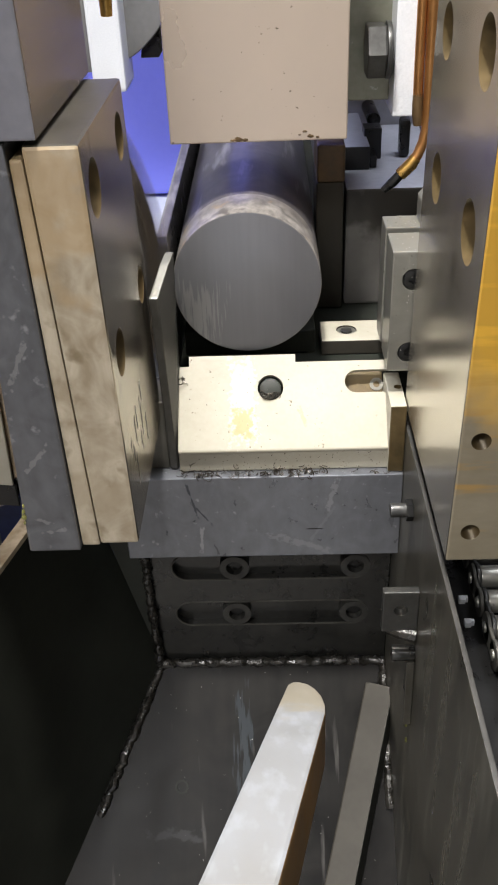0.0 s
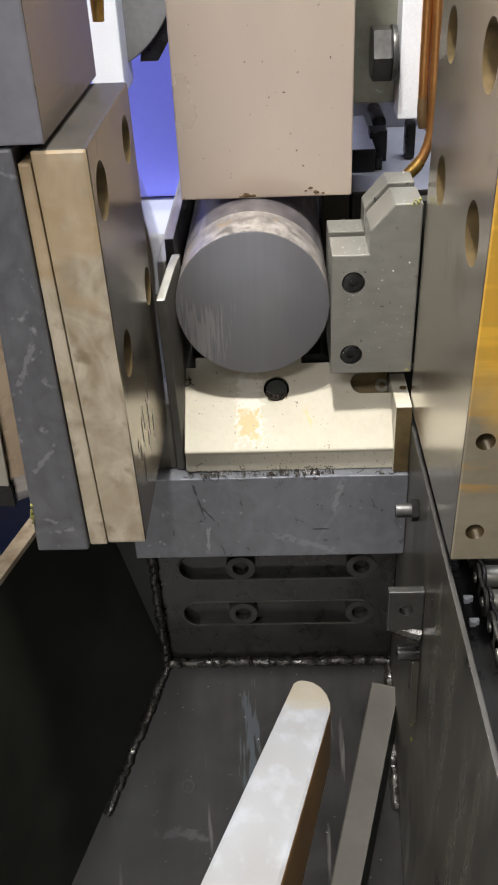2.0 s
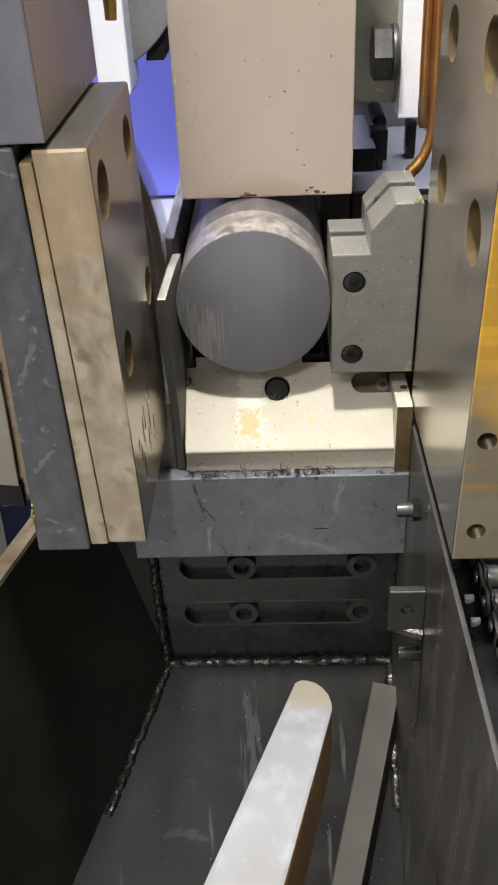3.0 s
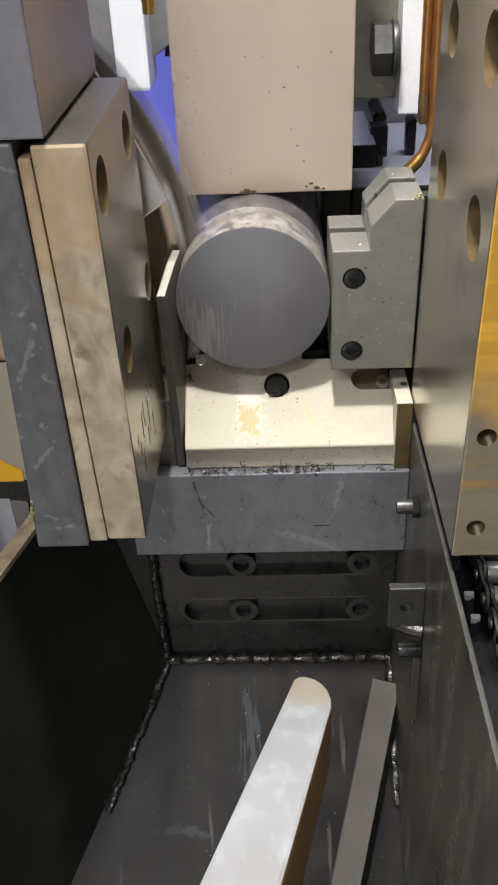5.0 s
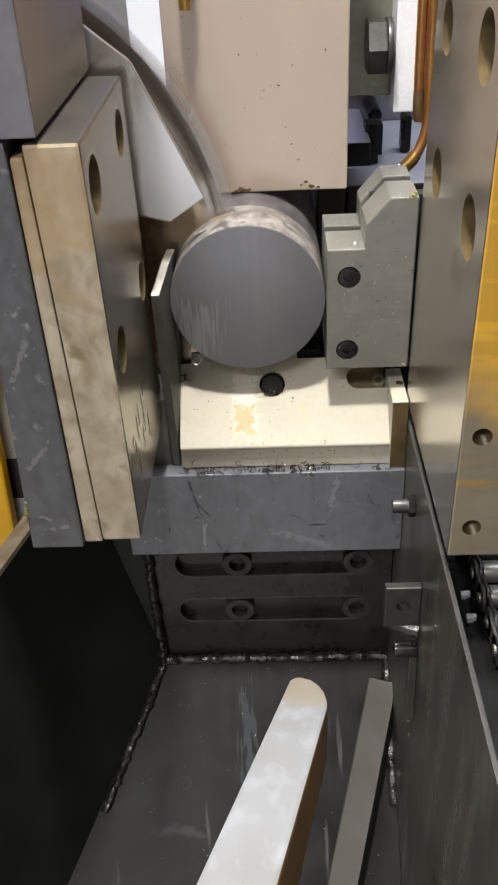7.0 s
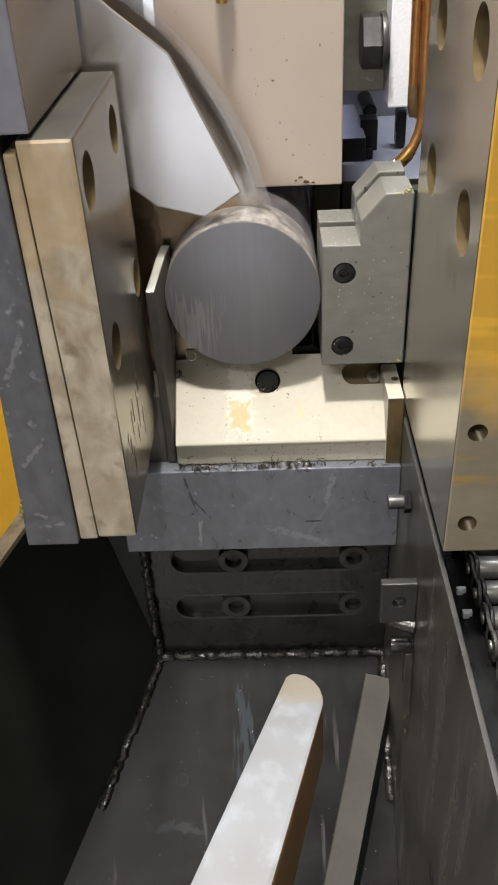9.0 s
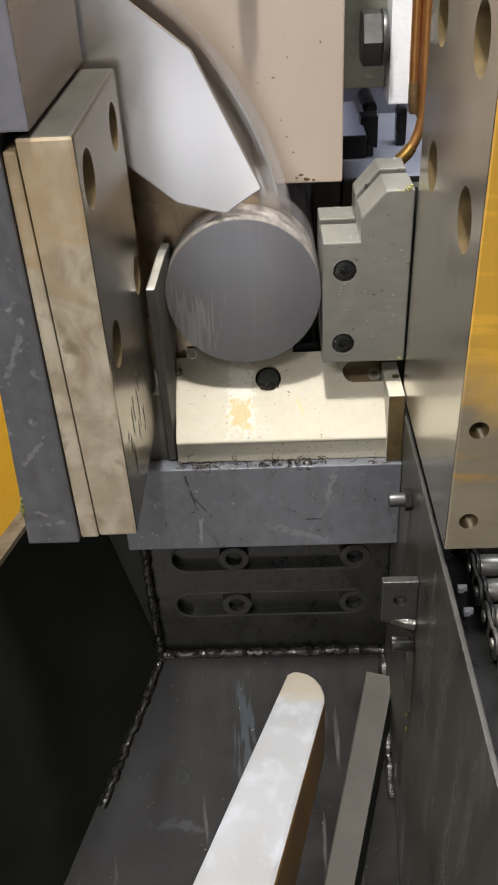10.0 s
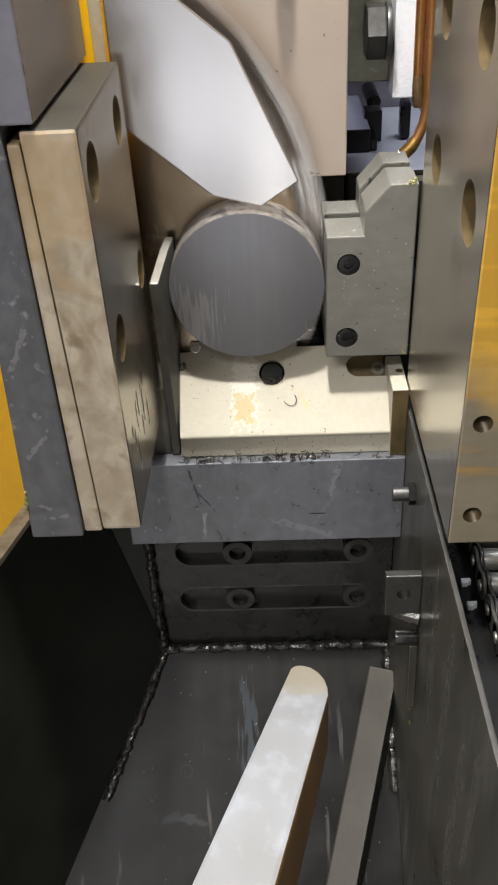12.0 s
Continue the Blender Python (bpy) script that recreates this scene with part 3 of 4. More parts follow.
# front face coloured dark brown instead of cream
two_tone(ob, M_BORE, lambda n: n.y < -0.5)

# ---- bar support and fixed jaw ----
rest = empty("bar_rest", "dark oily bar rest under the round bar", "bar rest")
part("body", box(-0.044, 0.043, 0.056, 0.66, 0.9355, 0.9524, 0.001), M_DARK, rest)
fixed = empty("fixed_jaw", "thin steel fixed jaw beside the round bar", "vise jaw")
jaw_bm = prism([(-0.0150, 0.8917), (0.0195, 0.8917), (0.0195, 1.0235), (0.007, 1.0205), (-0.0175, 1.0105)], -0.0520, -0.0468, "x", 0.0010)
for v in jaw_bm.verts:
    if v.co.z > 1.0:
        v.co.x += 0.19 * (v.co.y + 0.0175) - 0.0022
# top faces coloured a lighter grey than the body
two_tone(part("jaw_plate", jaw_bm, M_FLAT, fixed), M_VISE, lambda n: n.z > 0.4)
part("backing_plate", box(-0.066, -0.0523, -0.0135, 0.0195, 0.8917, 0.94, 0.0008), M_WALLR, fixed)
rail = empty("guide_rail", "long dark steel guide rail beside the bar", "guide rail")
# sides blackened for the shade in the gap beside the bar; top keeps its scale
two_tone(part("rail", box(-0.0525, -0.047, 0.0320, 0.66, 0.9355, 1.0280, 0.0008), M_BLACK, rail), M_SCALE, lambda n: n.z > 0.5)
part("strip", box(-0.0585, -0.053, 0.0320, 0.66, 0.9355, 1.014, 0.0008), M_VISE, rail)

# ---- round bar ----
stock = empty("round_bar", "round steel bar with dark mill scale and sawn end", "steel bar")
part("body", rod((0, 0.345, 0.9978), "y", 0.0452, 0.634, seg=128), M_SCALE, stock, "dark mill scale skin", True)
part("band", rod((0, 0.0170, 0.9978), "y", 0.0453, 0.0335, seg=128, bevel=0.0004), M_BAND, stock, "rubbed bright band", True)
part("end_face", rod((0, 0.0006, 0.9978), "y", 0.0449, 0.0015, seg=128, bevel=0.0003), M_CUT, stock, "smooth saw-cut end", True)

# ---- top clamp ----
press = empty("top_clamp", "polished square top clamp block above the bar", "clamp")
part("block", box(-0.0428, 0.0612, 0.0562, 0.135, 1.0433, 1.40, 0.0009), M_CLAMP, press)

# ---- side vise, slotted for the blade ----
vise = empty("side_vise", "grey milled side vise with two socket screws", "vise")
VP = [(0.0456, 0.9548), (0.0940, 0.9548), (0.0951, 1.0583), (0.0796, 1.0583), (0.0666, 1.0437), (0.0666, 1.030), (0.0458, 1.030)]
front = part("front_jaw", prism(VP, -0.008, 0.0220, bevel=0.0009), M_VISE, vise)
part("rear_jaw", prism(VP, 0.0300, 0.0507, bevel=0.0009), M_VISE, vise)
# ram blackened and a dark sheet added to shade the gap behind the vise
part("ram", rod((0.150, 0.022, 1.0), "x", 0.020, 0.114, bevel=0.001), M_BLACK, vise, "round steel ram", True)
part("gap_shade", box(0.0929, 0.1130, 0.0030, 0.0120, 0.9555, 1.0560, 0), M_DARK, vise, "dark sheet added for the shade in the gap")
part("web", box(0.072, 0.0925, 0.0218, 0.0302, 0.9555, 1.050, 0), M_BLACK, vise)
for x, z in ((0.0581, 1.0133), (0.0578, 0.9674)):
    cut(front, rod((x, -0.008, z), "y", 0.0066, 0.012))
    s = part("screw", rod((x, -0.0055, z), "y", 0.0059, 0.004, bevel=0.0007), M_BLACK, vise, "black socket head screw", True)
    cut(s, rod((x, -0.0075, z), "y", 0.0030, 0.004, seg=6))

# ---- left movable jaw stack ----
jaw = empty("left_jaw", "steel jaw block with lamp-lit ivory front and countersunk bolt holes", "clamp jaw")
# steel block; the ivory front has the lamp light painted into its colour
ob = part("jaw_block", prism([(-0.0749, 0.927), (-0.0552, 0.927), (-0.0581, 1.1263), (-0.0809, 1.1263)], -0.13, -0.008, bevel=0.0017), M_IVORY, jaw)
cut(ob, *[rod((-0.057, y, z), "x", r, 0.03) for y, z, r in ((-0.110, 1.103, 0.0125), (-0.033, 1.104, 0.0115), (-0.106, 1.0235, 0.0115), (-0.024, 1.0224, 0.0105))])
two_tone(ob, M_JAW_SIDE, lambda n: n.y > -0.5)
# top face coloured darker than the sides
two_tone(ob, M_OLIVE, lambda n: n.z > 0.7)
# bore walls coloured a darker brown than the block
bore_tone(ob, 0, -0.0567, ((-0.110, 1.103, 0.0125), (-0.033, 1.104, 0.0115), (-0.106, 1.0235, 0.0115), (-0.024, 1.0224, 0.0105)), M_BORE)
part("spacer", prism([(-0.0845, 0.9252), (-0.0752, 0.9252), (-0.0812, 1.121), (-0.0869, 1.121)], -0.1290, -0.012, bevel=0.0014), M_IVORY, jaw, "thin ivory spacer plate")
part("back_plate", prism([(-0.1116, 0.9235), (-0.0850, 0.9235), (-0.0873, 1.1275), (-0.1050, 1.1275)], -0.131, -0.015, bevel=0.0014), M_BACK, jaw, "scuffed blue-grey back plate")
carrier = empty("jaw_carrier", "heavy blue-grey steel carrier above the jaw", "carrier")
# right face coloured browner than the lilac-grey front
two_tone(part("arm", box(-0.41, -0.074, -0.131, -0.004, 1.1285, 1.40, 0.001), M_CARRIER, carrier), M_CARSIDE, lambda n: n.x > 0.5)

# ---- right jaw ----
RJ_HOLES = ((-0.1254, 1.0845, 0.0137), (-0.0453, 1.0821, 0.0122), (-0.0409, 1.1474, 0.0122), (-0.1231, 1.1530, 0.0137))
rjaw = empty("right_jaw", "thick ground steel plate with bolt holes", "clamp plate")
ob = part("plate", prism([(0.0944, 0.9340), (0.132, 0.9340), (0.1383, 1.40), (0.1007, 1.40)], -0.1560, -0.0095, "y", 0.0010), M_RJAW, rjaw)
cut(ob, *[rod((0.0965, y, z), "x", r, 0.034) for y, z, r in RJ_HOLES],
    *[rod((0.1045, -0.156, z), "y", 0.0044, 0.03) for z in (1.0013, 0.9510)])
two_tone(ob, M_RFRONT, lambda n: n.y < -0.5)
# bore walls coloured a darker brown than the plate
bore_tone(ob, 0, 0.0944, RJ_HOLES, M_BORE)
bore_tone(ob, 1, -0.156, ((0.1045, 1.0013, 0.0044), (0.1045, 0.9510, 0.0044)), M_BORE)

# ---- things behind the vise ----
guide = empty("clamp_guide", "green-grey steel guide beside the top clamp", "guide")
part("block", box(0.0618, 0.092, 0.115, 0.31, 1.083, 1.40, 0.001), M_GUIDE, guide)
hexb = empty("hex_bolt", "large hexagon bolt with washer", "bolt")
part("head", rod((0.0803, 0.097, 1.1158), "x", 0.0165, 0.0115, seg=6, bevel=0.0012), M_BOLT, hexb)
part("washer", rod((0.0877, 0.097, 1.1158), "x", 0.0160, 0.0032, bevel=0.0006), M_BOLT, hexb, "", True)
wplate = tagged(mesh_ob("cover_plate", box(0.0915, 0.1085, 0.092, 0.31, 1.078, 1.40, 0.0008), M_WHITE), "white painted rough cover plate", "cover plate")
pipe = empty("coolant_tube", "bent copper coolant tube with brass sleeve", "coolant tube")
part("tube", tube([(0.1105, 0.084, 1.40), (0.1108, 0.084, 1.146), (0.1115, 0.084, 1.11), (0.1120, 0.084, 1.084), (0.1117, 0.084, 1.072), (0.1103, 0.084, 1.0645), (0.1070, 0.083, 1.0565), (0.0990, 0.083, 1.0475)], 0.0033, seg=14), M_COPPER, pipe, "", True)
part("second_tube", tube([(0.1046, 0.086, 1.40), (0.1050, 0.086, 1.15), (0.1053, 0.086, 1.105), (0.1056, 0.086, 1.090)], 0.0030, seg=14), M_COPPER, pipe, "", True)
part("sleeve", tube([(0.1062, 0.083, 1.0553), (0.1035, 0.083, 1.0513), (0.0969, 0.083, 1.0448)], [0.0036, 0.0042, 0.0040], seg=14), M_BRASS, pipe, "worn brass sleeve", True)
part("tip", tube([(0.0975, 0.083, 1.0455), (0.0930, 0.083, 1.0405), (0.0870, 0.083, 1.0352)], [0.0030, 0.0032, 0.0024], seg=14), M_BLACK, pipe, "black nozzle tip", True)
part("fitting", tube([(0.1055, 0.086, 1.095), (0.1057, 0.086, 1.086), (0.1061, 0.086, 1.080), (0.1066, 0.086, 1.074)], [0.0029, 0.0033, 0.0035, 0.0028], seg=12), M_RUST, pipe, "grimy dark fitting", True)
bracket = empty("rear_bracket", "dark stepped bracket on a pale casting", "bracket")
part("post", box(0.0468, 0.0655, 0.125, 0.17, 0.9355, 1.028, 0.001), M_OLIVE, bracket)
part("post_cap", box(0.0472, 0.0660, 0.1245, 0.168, 1.0282, 1.053, 0.0015), M_RUST, bracket, "rusty brown cap")
two_tone(part("box", box(0.0675, 0.14, 0.13, 0.298, 0.9355, 1.0215, 0.002), M_BOXFACE, bracket, "grey casting with pale painted top"), M_CAST, lambda n: n.z > 0.5)
two_tone(part("head", box(0.0625, 0.0875, 0.172, 0.27, 1.0217, 1.0385, 0.0012), M_BLACK, bracket), M_CAST, lambda n: n.z > 0.5)
part("insert", box(0.0855, 0.0985, 0.198, 0.215, 1.0217, 1.0440, 0.0008), M_BLACK, bracket)
part("insert", box(0.0880, 0.0930, 0.176, 0.196, 1.0217, 1.030, 0.0008), M_BLACK, bracket)
part("screw", rod((0.0985, 0.28, 1.036), "y", 0.0055, 0.05, seg=24, bevel=0.0008), M_BLACK, bracket, "", True)
# solid black block in place of a hole's dark inside
part("slot", box(0.1125, 0.1200, 0.20, 0.215, 1.0217, 1.049, 0.003), M_BLACK, bracket)
pad = empty("slotted_pad", "cream painted slotted pad under the vise", "pad")
ob = part("pad", box(0.0470, 0.12, 0.0520, 0.0820, 0.9353, 0.9455, 0.0008), M_FLATBAR, pad)
cut(ob, rod((0.0645, 0.068, 0.9455), "z", 0.0068, 0.012))
two_tone(ob, M_PLATE, lambda n: n.z > 0.7)
part("washer", ring((0.0645, 0.068, 0.9432), "z", 0.0066, 0.0042, 0.0026), M_VISE, pad, "bright oily washer", True)
part("bolt", rod((0.0645, 0.068, 0.9432), "z", 0.0041, 0.005, seg=6, bevel=0.0006), M_BOLT, pad, "oily bolt head", True)

def blob(name, centre, size, material, parent, seed, label=""):
    rnd = random.Random(seed)
    bm = bmesh.new()
    bmesh.ops.create_icosphere(bm, subdivisions=3, radius=1.0)
    for v in bm.verts:
        k = 1 + 0.55 * noise.noise(v.co * 1.7 + Vector((seed, 0, 0))) + 0.2 * noise.noise(v.co * 4.0 + Vector((0, seed, 0)))
        v.co = Vector(centre) + Vector((v.co.x * size[0] * k, v.co.y * size[1] * k, v.co.z * size[2] * k))
    return part(name, bm, material, parent, label, True)


for k, (x, z, w) in enumerate(((0.0908, 0.9572, 0.0010), (0.0902, 0.9625, 0.0006), (0.0890, 1.0576, 0.0009), (0.0915, 1.0578, 0.0010), (0.0865, 1.0580, 0.0006), (0.0922, 1.0592, 0.0016), (0.0905, 1.0602, 0.0011), (0.0930, 1.0608, 0.0013), (0.0897, 1.0590, 0.0008), (0.0925, 0.9605, 0.0009), (0.0915, 0.9562, 0.0014))):
    blob("residue", (x, -0.0078, z), (w * 0.7, 0.0005, w * 0.55), M_LIME, vise, 20 + k, "yellow-green coolant residue")
for k, (x, z, w) in enumerate(((-0.1102, 0.9495, 0.0012), (-0.1106, 0.9462, 0.0016), (-0.1108, 0.9425, 0.0009), (-0.1098, 0.9530, 0.0008))):
    blob("residue", (x, -0.1312, z), (w * 0.7, 0.0008, w), M_LIME, jaw, 60 + k, "yellow-green coolant residue")
# blobs here stand in for yellow-green glints on the wet weld
for k, (x, y, z, w) in enumerate(((0.0930, -0.105, 0.7550, 0.0016), (0.0928, -0.110, 0.7460, 0.0012), (0.0932, -0.100, 0.7620, 0.0010))):
    blob("residue", (x, y, z), (w * 0.5, w, w * 1.6), M_LIME, chute, 70 + k, "yellow-green coolant residue")
for k, (x, z, w) in enumerate(((-0.0026, 1.0452, 0.0024), (-0.0060, 1.0447, 0.0012), (0.0015, 1.0448, 0.0015), (0.0363, 1.0485, 0.0012), (0.0397, 1.0458, 0.0017), (0.0440, 1.0452, 0.0010), (0.0335, 1.0468, 0.0008))):
    blob("rust_scab", (x, 0.0561, z), (w, 0.0004, w * 0.6), M_RUST, press, 40 + k, "brown rust scab")
def specks(name, count, place, parent, seed, material, label):
    """Small flat steel flakes, joined."""
    rnd = random.Random(seed)
    bm = bmesh.new()
    for _ in range(count):
        p, n, side = place(rnd)
        r = rnd.uniform(0.00015, 0.00050)
        up = n.cross(side)
        loop = []
        for k in range(5):
            a = 2 * math.pi * k / 5 + rnd.uniform(-0.4, 0.4)
            q = r * rnd.uniform(0.5, 1.2)
            loop.append(bm.verts.new(p + n * rnd.uniform(0.0002, 0.0004) + (side * math.cos(a) + up * math.sin(a)) * q))
        tip = bm.verts.new(p + n * (0.0004 + r * 0.4))
        for k in range(5):
            bm.faces.new((loop[k], loop[(k + 1) % 5], tip))
    return tagged(part(name, bm, material, parent, label), kind="stuff")


X, Y, Z = Vector((1, 0, 0)), Vector((0, 1, 0)), Vector((0, 0, 1))


def on_vise(q):
    k = q.random()
    if k < 0.35:
        return Vector((q.uniform(0.0475, 0.092), -0.0081, q.uniform(0.957, 1.025))), -Y, X
    if k < 0.65:
        return Vector((q.uniform(0.0470, 0.0660), q.choice((q.uniform(-0.006, 0.021), q.uniform(0.031, 0.050))), 1.0300)), Z, X
    if k < 0.8:
        return Vector((0.0665, q.uniform(-0.006, 0.021), q.uniform(1.0305, 1.0430))), -X, Y
    return Vector((q.uniform(0.0800, 0.0925), q.choice((q.uniform(-0.006, 0.021), q.uniform(0.031, 0.050))), 1.0583)), Z, X


specks("chips", 130, on_vise, vise, 3, M_SPECK, "bright steel flakes")


def on_chute(q):
    d = q.uniform(0.01, 0.17)
    return slope(q.uniform(-0.07 - 0.3 * d, 0.085), d), Vector((0, -math.sin(SL), math.cos(SL))), X


specks("chips", 60, on_chute, chute, 9, M_SPECK, "bright steel flakes")


def on_lip(q):
    if q.random() < 0.7:
        return Vector((q.uniform(-0.0445, 0.083), -0.0181, 0.8925 + 0.012 * q.random() ** 2)), -Y, X
    k = q.uniform(0.0, 0.034)
    return Vector((q.uniform(-0.0445, 0.083), -0.0185 + k, 0.9093 + k)), Vector((0, -0.7071, 0.7071)), X


specks("dirt_flecks", 150, on_lip, slide, 12, M_SWARF, "dark dirt flecks")


# ---- swarf ----
def curls(name, count, place, seed, label, turns=(0.25, 1.0), size=(0.0008, 0.0026)):
    rnd = random.Random(seed)
    bm = None
    for _ in range(count):
        p, n = place(rnd)
        r, sweep, lift = rnd.uniform(*size), rnd.uniform(*turns) * 2 * math.pi, rnd.uniform(0.0, 0.0016)
        m = Matrix.Translation(p) @ n @ Matrix.Rotation(rnd.uniform(0, 6.28), 4, "Z") @ Matrix.Rotation(rnd.uniform(-1.4, 1.4), 4, "X")
        pts = [m @ Vector((r * math.cos(sweep * k / 14) * (1 - 0.3 * k / 14), r * math.sin(sweep * k / 14), 0.0003 + lift * k / 14)) for k in range(15)]
        bm = tube(pts, rnd.uniform(0.00018, 0.00034), bm, seg=5)
    return tagged(mesh_ob(name, bm, M_SWARF, None, "", True), label, "swarf", kind="stuff")


FLAT = Matrix.Identity(4)
curls("swarf", 95, lambda q: (Vector((min(0.085, max(-0.046, q.choice((q.uniform(-0.046, 0.086), q.gauss(0.012, 0.012), q.gauss(-0.033, 0.006), q.gauss(0.036, 0.007))))), q.uniform(-0.0242, -0.0199), 0.8915)), FLAT), 5, "dark curled steel chips along the ledge", size=(0.0008, 0.0034))
curls("swarf", 6, lambda q: (Vector((q.uniform(-0.045, 0.05), -0.0198, q.uniform(0.8933, 0.8981))), Matrix.Rotation(radians(90), 4, "X")), 6, "dark curled steel chips on the plate edge", size=(0.0016, 0.0032), turns=(0.2, 0.55))
curls("swarf", 26, lambda q: (Vector((0.0126 + q.uniform(-0.006, 0.006), 0.0075 + q.uniform(-0.005, 0.001), 0.9326)), T45), 7, "bright chips in the bolt hole", size=(0.0006, 0.0022))
curls("swarf", 3, lambda q: (Vector((-0.0423 + q.uniform(-0.001, 0.002), 0.0119 + q.uniform(-0.002, 0.002), 0.9404)), T45), 8, "thin bright curls at the plate corner", size=(0.0025, 0.0036), turns=(0.8, 1.3))


def loose_curl(label, r, sweep, m):
    pts = [m @ Vector((r * math.cos(sweep * k / 18) * (1 - 0.25 * k / 18), r * math.sin(sweep * k / 18), 0.0012 * k / 18)) for k in range(19)]
    return tagged(mesh_ob("swarf_curl", tube(pts, 0.00026, seg=6), M_CURL, None, "", True), label, "swarf")


UPRIGHT = Matrix.Rotation(radians(90), 4, "X")
curl_low = loose_curl("bright steel curl hanging under the bar", 0.0030, 5.0, UPRIGHT @ Matrix.Rotation(2.6, 4, "Z"))
curl_side = loose_curl("thin steel curl hanging beside the bar", 0.0036, 3.0, UPRIGHT @ Matrix.Rotation(2.4, 4, "Z"))
curl_plate = loose_curl("thin steel curl lying on the slide plate", 0.0042, 3.6, T45 @ Matrix.Rotation(3.4, 4, "Z"))


# ---- drive chain ----
chain = empty("drive_chain", "steel roller chain beside the chute wall", "chain")


PITCH = 0.01905


def chain_link(y, z, wide):
    x0 = 0.1207 if wide else 0.1230
    steel = M_FLAT if wide else M_BOLT
    for x in (x0, 0.1467 - (x0 - 0.1207)):
        bm = None
        for dy in (0, -PITCH):
            bm = rod((x, y + dy, z), "x", 0.0079, 0.0018, bm, seg=24, bevel=0.0004)
        part("link_plate", box(x - 0.0009, x + 0.0009, y - PITCH, y, z - 0.0056, z + 0.0056, 0.0004, bm, 1), steel, chain, "", True)
    for dy in (0, -PITCH):
        if wide:
            part("pin", rod((0.1337, y + dy, z), "x", 0.0030, 0.0300, seg=18, bevel=0.0008), M_VISE, chain, "", True)
        else:
            part("roller", rod((0.1337, y + dy, z), "x", 0.0061, 0.0185, seg=24, bevel=0.0006), M_VISE, chain, "", True)


for k in range(11):
    chain_link(-0.0740 - PITCH * k, 0.8835 + 0.0004 * math.sin(k * 2.1), k % 2 == 0)
part("carrier_rail", box(0.106, 0.17, -0.40, -0.06, 0.7802, 0.8753, 0.001), M_BLACK, chain, "black rail under the chain")
for y in (-0.1225, -0.1400):
    part("clip", prism([(0.1118, y - 0.0018), (0.1150, y - 0.0018), (0.1155, y - 0.0005), (0.1170, y - 0.0005), (0.1170, y + 0.0020), (0.1118, y + 0.0020)], 0.8751, 0.8785, "z", 0.0004), M_WHITE, chain, "small white clip")

# ---- loose bars near the camera ----
arm = empty("push_arm", "worn pale square steel arm over the chute", "arm")
flat = empty("flat_bar", "grey flat steel bar lying in the chute", "flat bar")


def along(a, b, up, w, h, name, material, parent, label="", outline=None):
    """A bar from a to b: w wide, h deep, its top face towards up."""
    a, b = Vector(a), Vector(b)
    d = (b - a).normalized()
    n = (Vector(up) - d * d.dot(Vector(up))).normalized()
    s = d.cross(n)
    m = Matrix((s, d, n)).transposed().to_4x4()
    m.translation = a
    length = (b - a).length
    pts = outline or [(-w / 2, 0), (w / 2, 0), (w / 2, length), (-w / 2, length)]
    return part(name, moved(prism([(u, v if v < 900 else length) for u, v in pts], -h, 0, "z", 0.0012), m), material, parent, label)


ob = along((0.0284, -0.1975, 0.8960), (-0.0098, -0.479, 1.109), (-0.08, -0.5, 0.75), 0.0205, 0.022, "bar", M_ARM, arm, "",
           [(0.0102, 0.0), (0.0086, -0.0068), (0.0052, -0.0076), (0.001, -0.0040), (-0.0032, 0.006), (-0.0068, 0.020), (-0.0092, 0.036), (-0.0102, 0.050), (-0.0082, 999), (0.0082, 999)])
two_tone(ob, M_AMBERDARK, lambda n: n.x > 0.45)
p0, p1 = slope(0.0875, 0.022, 0.016), slope(0.030, 0.24, 0.016)
# right side face coloured near black, the rest plain grey steel
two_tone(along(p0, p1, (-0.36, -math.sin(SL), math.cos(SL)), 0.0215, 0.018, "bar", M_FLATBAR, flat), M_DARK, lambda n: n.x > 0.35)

# ---- saw head: blade, guard, nozzle, housing (at the end of its stroke) ----
head = empty("saw_head", "yellow saw head with spinning steel blade", "saw head")
HX, HZ, BR = -0.1337, 1.0124, 0.1835


def blade_disc():
    bm = bmesh.new()
    teeth, front, back = 60, [], []
    for i in range(teeth):
        for f, r in ((0.0, BR), (0.35, BR - 0.0015), (0.45, BR - 0.007), (0.8, BR - 0.006)):
            a = 2 * math.pi * (i + f) / teeth
            front.append((r * math.cos(a), r * math.sin(a)))
    n = len(front)
    rings = []
    for y, r in ((-0.0013, None), (-0.0013, 0.1735), (-0.0008, 0.1715), (-0.0008, 0.1660), (-0.0012, 0.1650), (-0.0012, 0.158), (-0.0009, 0.1565), (-0.0009, 0.06), (-0.0009, 0.02)):
        rings.append([bm.verts.new((x, y, z) if r is None else (r * x / math.hypot(x, z), y, r * z / math.hypot(x, z))) for x, z in front])
    for y, r in ((0.0009, 0.02), (0.0013, 0.1735), (0.0013, None)):
        rings.append([bm.verts.new((x, y, z) if r is None else (r * x / math.hypot(x, z), y, r * z / math.hypot(x, z))) for x, z in front])
    for a, b in zip(rings, rings[1:] + rings[:1]):
        for i in range(n):
            j = (i + 1) % n
            bm.faces.new((a[i], a[j], b[j], b[i]))
    return bm


blade = part("blade", blade_disc(), M_BLADE, head, "polished circular saw blade", True)
# inner disc tinted warm for the clamp and yellow it reflects
blade.data.materials.append(M_BLADE_IN)
for p in blade.data.polygons:
    if math.hypot(p.center.x, p.center.z) < 0.1650:
        p.material_index = 1
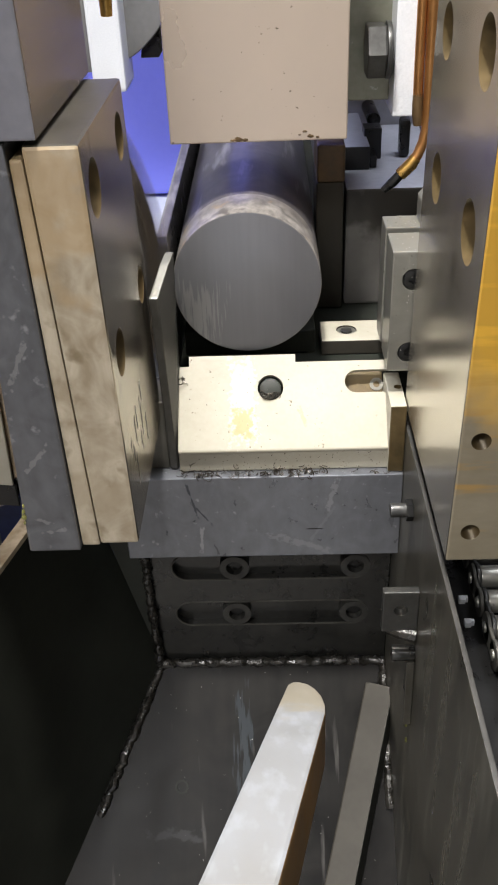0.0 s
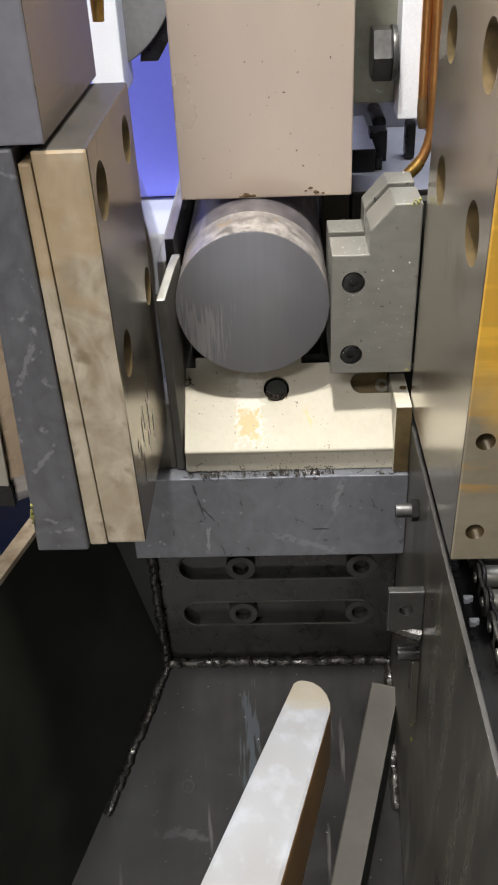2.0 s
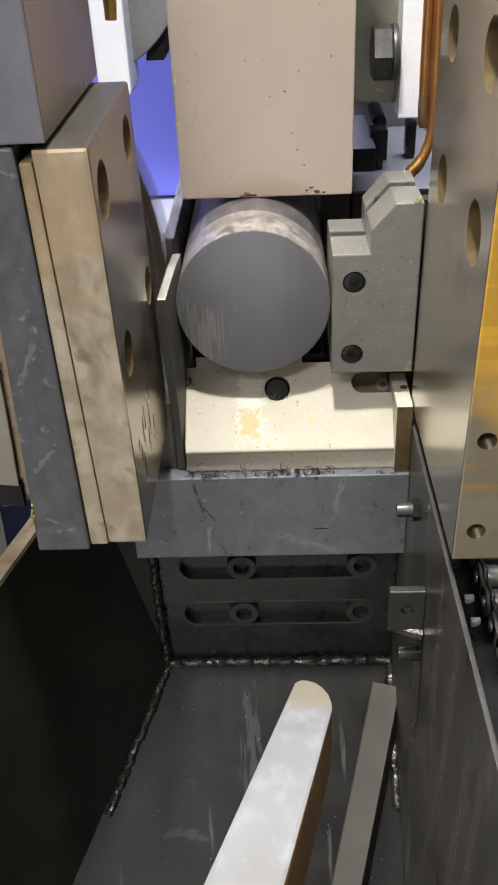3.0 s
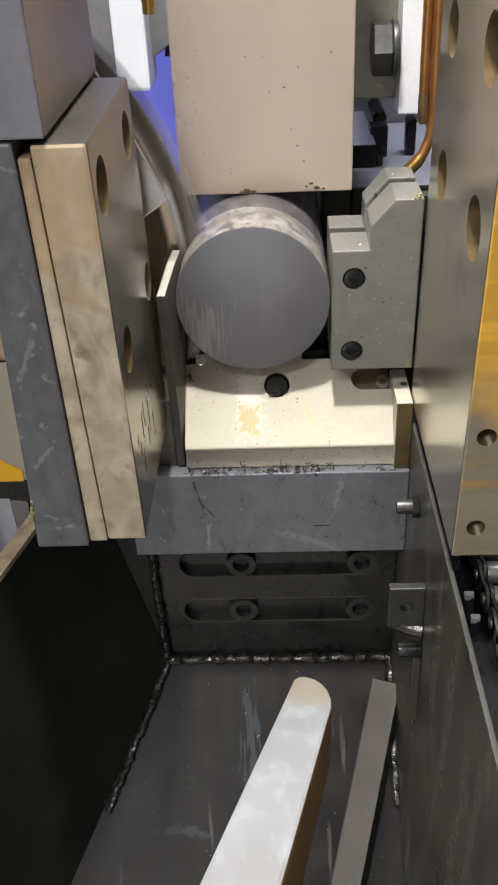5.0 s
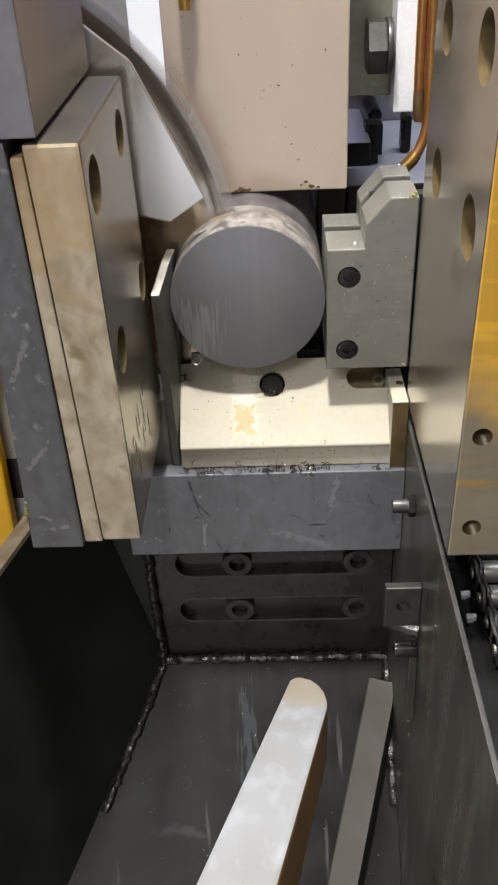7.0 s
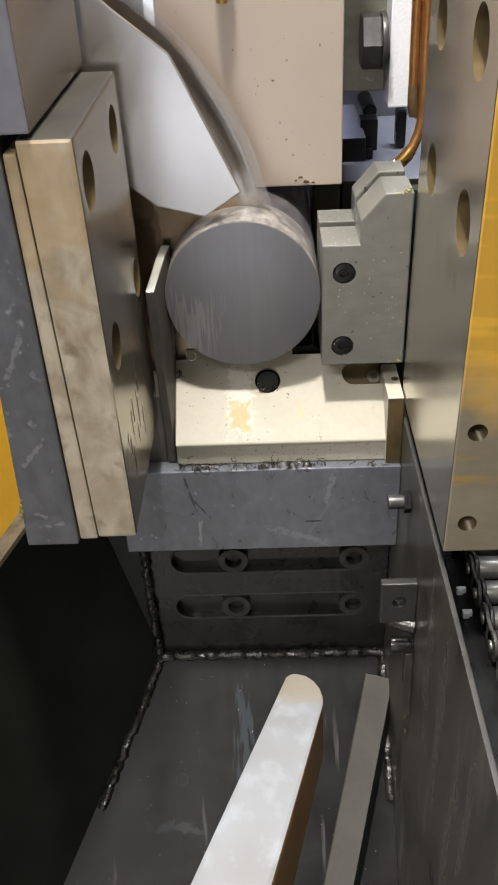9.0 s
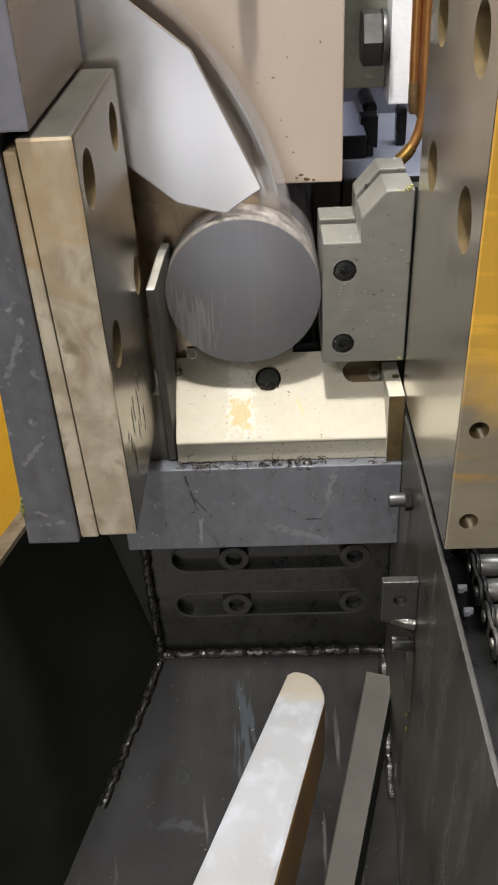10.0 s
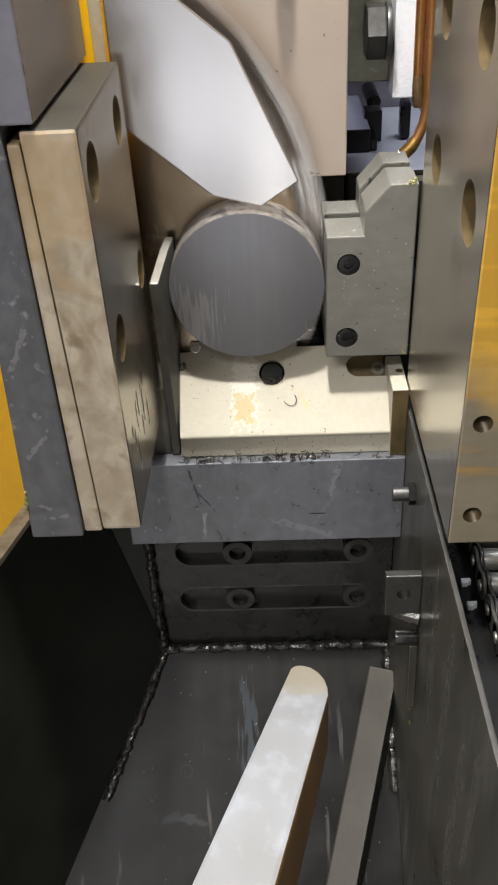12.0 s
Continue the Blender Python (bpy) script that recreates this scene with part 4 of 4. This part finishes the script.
blade.location = (HX, 0.0260, HZ)
GP = [(-0.0293, 1.1528), (-0.0022, 1.1306), (0.0312, 1.0583), (0.0102, 1.0449), (-0.0167, 1.0520), (-0.0640, 1.0928), (-0.0640, 1.1850)]
part("guard_plate", prism(GP, 0.0038, 0.0060, bevel=0.0008), M_GUARD, head, "bright polished blade cover plate")
YP = [(-0.0655, 1.24), (-0.0655, 1.08), (-0.088, 0.99), (-0.116, 0.93), (-0.122, 0.76), (-0.34, 0.76), (-0.34, 1.24)]
part("housing", prism(YP, 0.0075, 0.0195, bevel=0.002), M_YELLOW, head, "yellow painted housing")
part("lower_cover", prism([(-0.1210, 0.8765), (-0.1060, 0.8765), (-0.0880, 0.8575), (-0.0735, 0.8560), (-0.0700, 0.95), (-0.1210, 0.95)], 0.0206, 0.0234, bevel=0.0005), M_PLATE, head, "dirty cream lower cover")
part("tag", prism([(-0.1068, 0.8580), (-0.0895, 0.8580), (-0.0895, 0.8665), (-0.1020, 0.8755), (-0.1068, 0.8745)], 0.0196, 0.0210, bevel=0.0003), M_YELLOW, head, "yellow tag")
part("shelf", prism([(-0.1225, 0.8430), (-0.0720, 0.8380), (-0.0720, 0.8556), (-0.0885, 0.8572), (-0.1072, 0.8572), (-0.1072, 0.8762), (-0.1225, 0.8762)], 0.0208, 0.0236, bevel=0.0005), M_BLACK, head, "black shelf under the cover")
part("lower_panel", prism([(-0.1225, 0.76), (-0.1010, 0.76), (-0.1030, 0.8425), (-0.1225, 0.8428)], 0.0206, 0.0234, bevel=0.0005), M_CAST, head, "pale grey lower panel")
part("lower_post", prism([(-0.1008, 0.76), (-0.0935, 0.76), (-0.0905, 0.8395), (-0.1028, 0.8408)], 0.0206, 0.0234, bevel=0.0005), M_GREYCASE, head, "grey post beside the panel")
part("edge_strip", prism([(-0.0722, 1.24), (-0.0722, 1.085), (-0.0658, 1.085), (-0.0658, 1.24)], 0.0062, 0.0074, bevel=0.0004), M_IVORY, head, "tan edge strip on the housing")
part("nozzle", tube([(0.0246, 0.046, 1.20), (0.0246, 0.046, 1.158), (0.0246, 0.046, 1.1575), (0.0242, 0.046, 1.1470)], [0.005, 0.005, 0.0038, 0.0032], seg=14), M_BRASS, head, "brass coolant nozzle", True)
part("rear_column", box(-0.0775, -0.0420, 0.53, 0.60, 1.005, 1.5, 0.004), M_WHITE, head, "white painted rear column")
part("motor", rod((-0.094, 0.60, 1.13), "y", 0.112, 0.06, seg=64, bevel=0.004), M_GREYCASE, head, "round grey motor end", True)
part("motor_foot", prism([(-0.03, 1.03), (-0.01, 1.03), (0.02, 1.075), (0.02, 1.10), (-0.02, 1.09)], 0.58, 0.62), M_BLACK, head)


# ---- what moves ----
def motions():
    stroke = [(0, -0.101), (0.3, -0.107), (0.6, -0.110), (2.0, -0.110), (2.5, -0.107), (2.8, -0.1055), (3.0, -0.103), (3.2, -0.1005), (5.0, -0.0808),
              (5.5, -0.0742), (6.0, -0.0684), (6.5, -0.0618), (7.0, -0.0558), (9.0, -0.0311), (9.5, -0.0251), (10, -0.0191), (10.5, -0.0128),
              (11, -0.0066), (11.4, -0.0012), (11.55, 0.0), (12, 0.0)]
    walk(head, [(t, pose(0.934 * x, 0, 0)) for t, x in stroke])
    walk(blade, [(k / 10, pose(HX, 0.0260, HZ, 0, 37.0 * k, 0)) for k in range(121)])
    walk(stock, [(t, pose(0, y, 0)) for t, y in ((0, 0.0276), (0.4, 0.0276), (0.45, 0.022), (0.5, 0.0105), (0.6, 0.001), (0.65, 0.0), (12, 0.0))])
    walk(press, [(t, pose(0, 0, z)) for t, z in ((0, 0.0318), (0.62, 0.0318), (0.7, 0.0285), (0.8, 0.0215), (0.9, 0.009), (1.0, 0.0), (12, 0.0))])
    walk(curl_low, [(t, pose(x, y, z)) for t, x, y, z in ((0, -0.020, 0.040, 0.954), (3.9, -0.020, 0.040, 0.954), (4.4, -0.0325, -0.0015, 0.9605), (12, -0.0325, -0.0015, 0.9605))])
    walk(curl_side, [(t, pose(x, y, z)) for t, x, y, z in ((0, 0.030, 0.050, 0.963), (10.2, 0.030, 0.050, 0.963), (10.5, 0.0375, -0.0012, 0.9735), (12, 0.0375, -0.0012, 0.9735))])
    walk(curl_plate, [(t, pose(x, y, z)) for t, x, y, z in ((0, 0.018, 0.045, 0.954), (10.3, 0.018, 0.045, 0.954), (10.5, 0.021, 0.012, 0.9405), (10.7, 0.0240, -0.0045, 0.9240), (12, 0.0240, -0.0045, 0.9240))])
    walk(vise, [(t, pose(x, 0, 0)) for t, x in ((0, 0.037), (0.62, 0.037), (0.7, 0.035), (0.8, 0.031), (0.9, 0.018), (1.0, 0.0), (12, 0.0))])


motions()
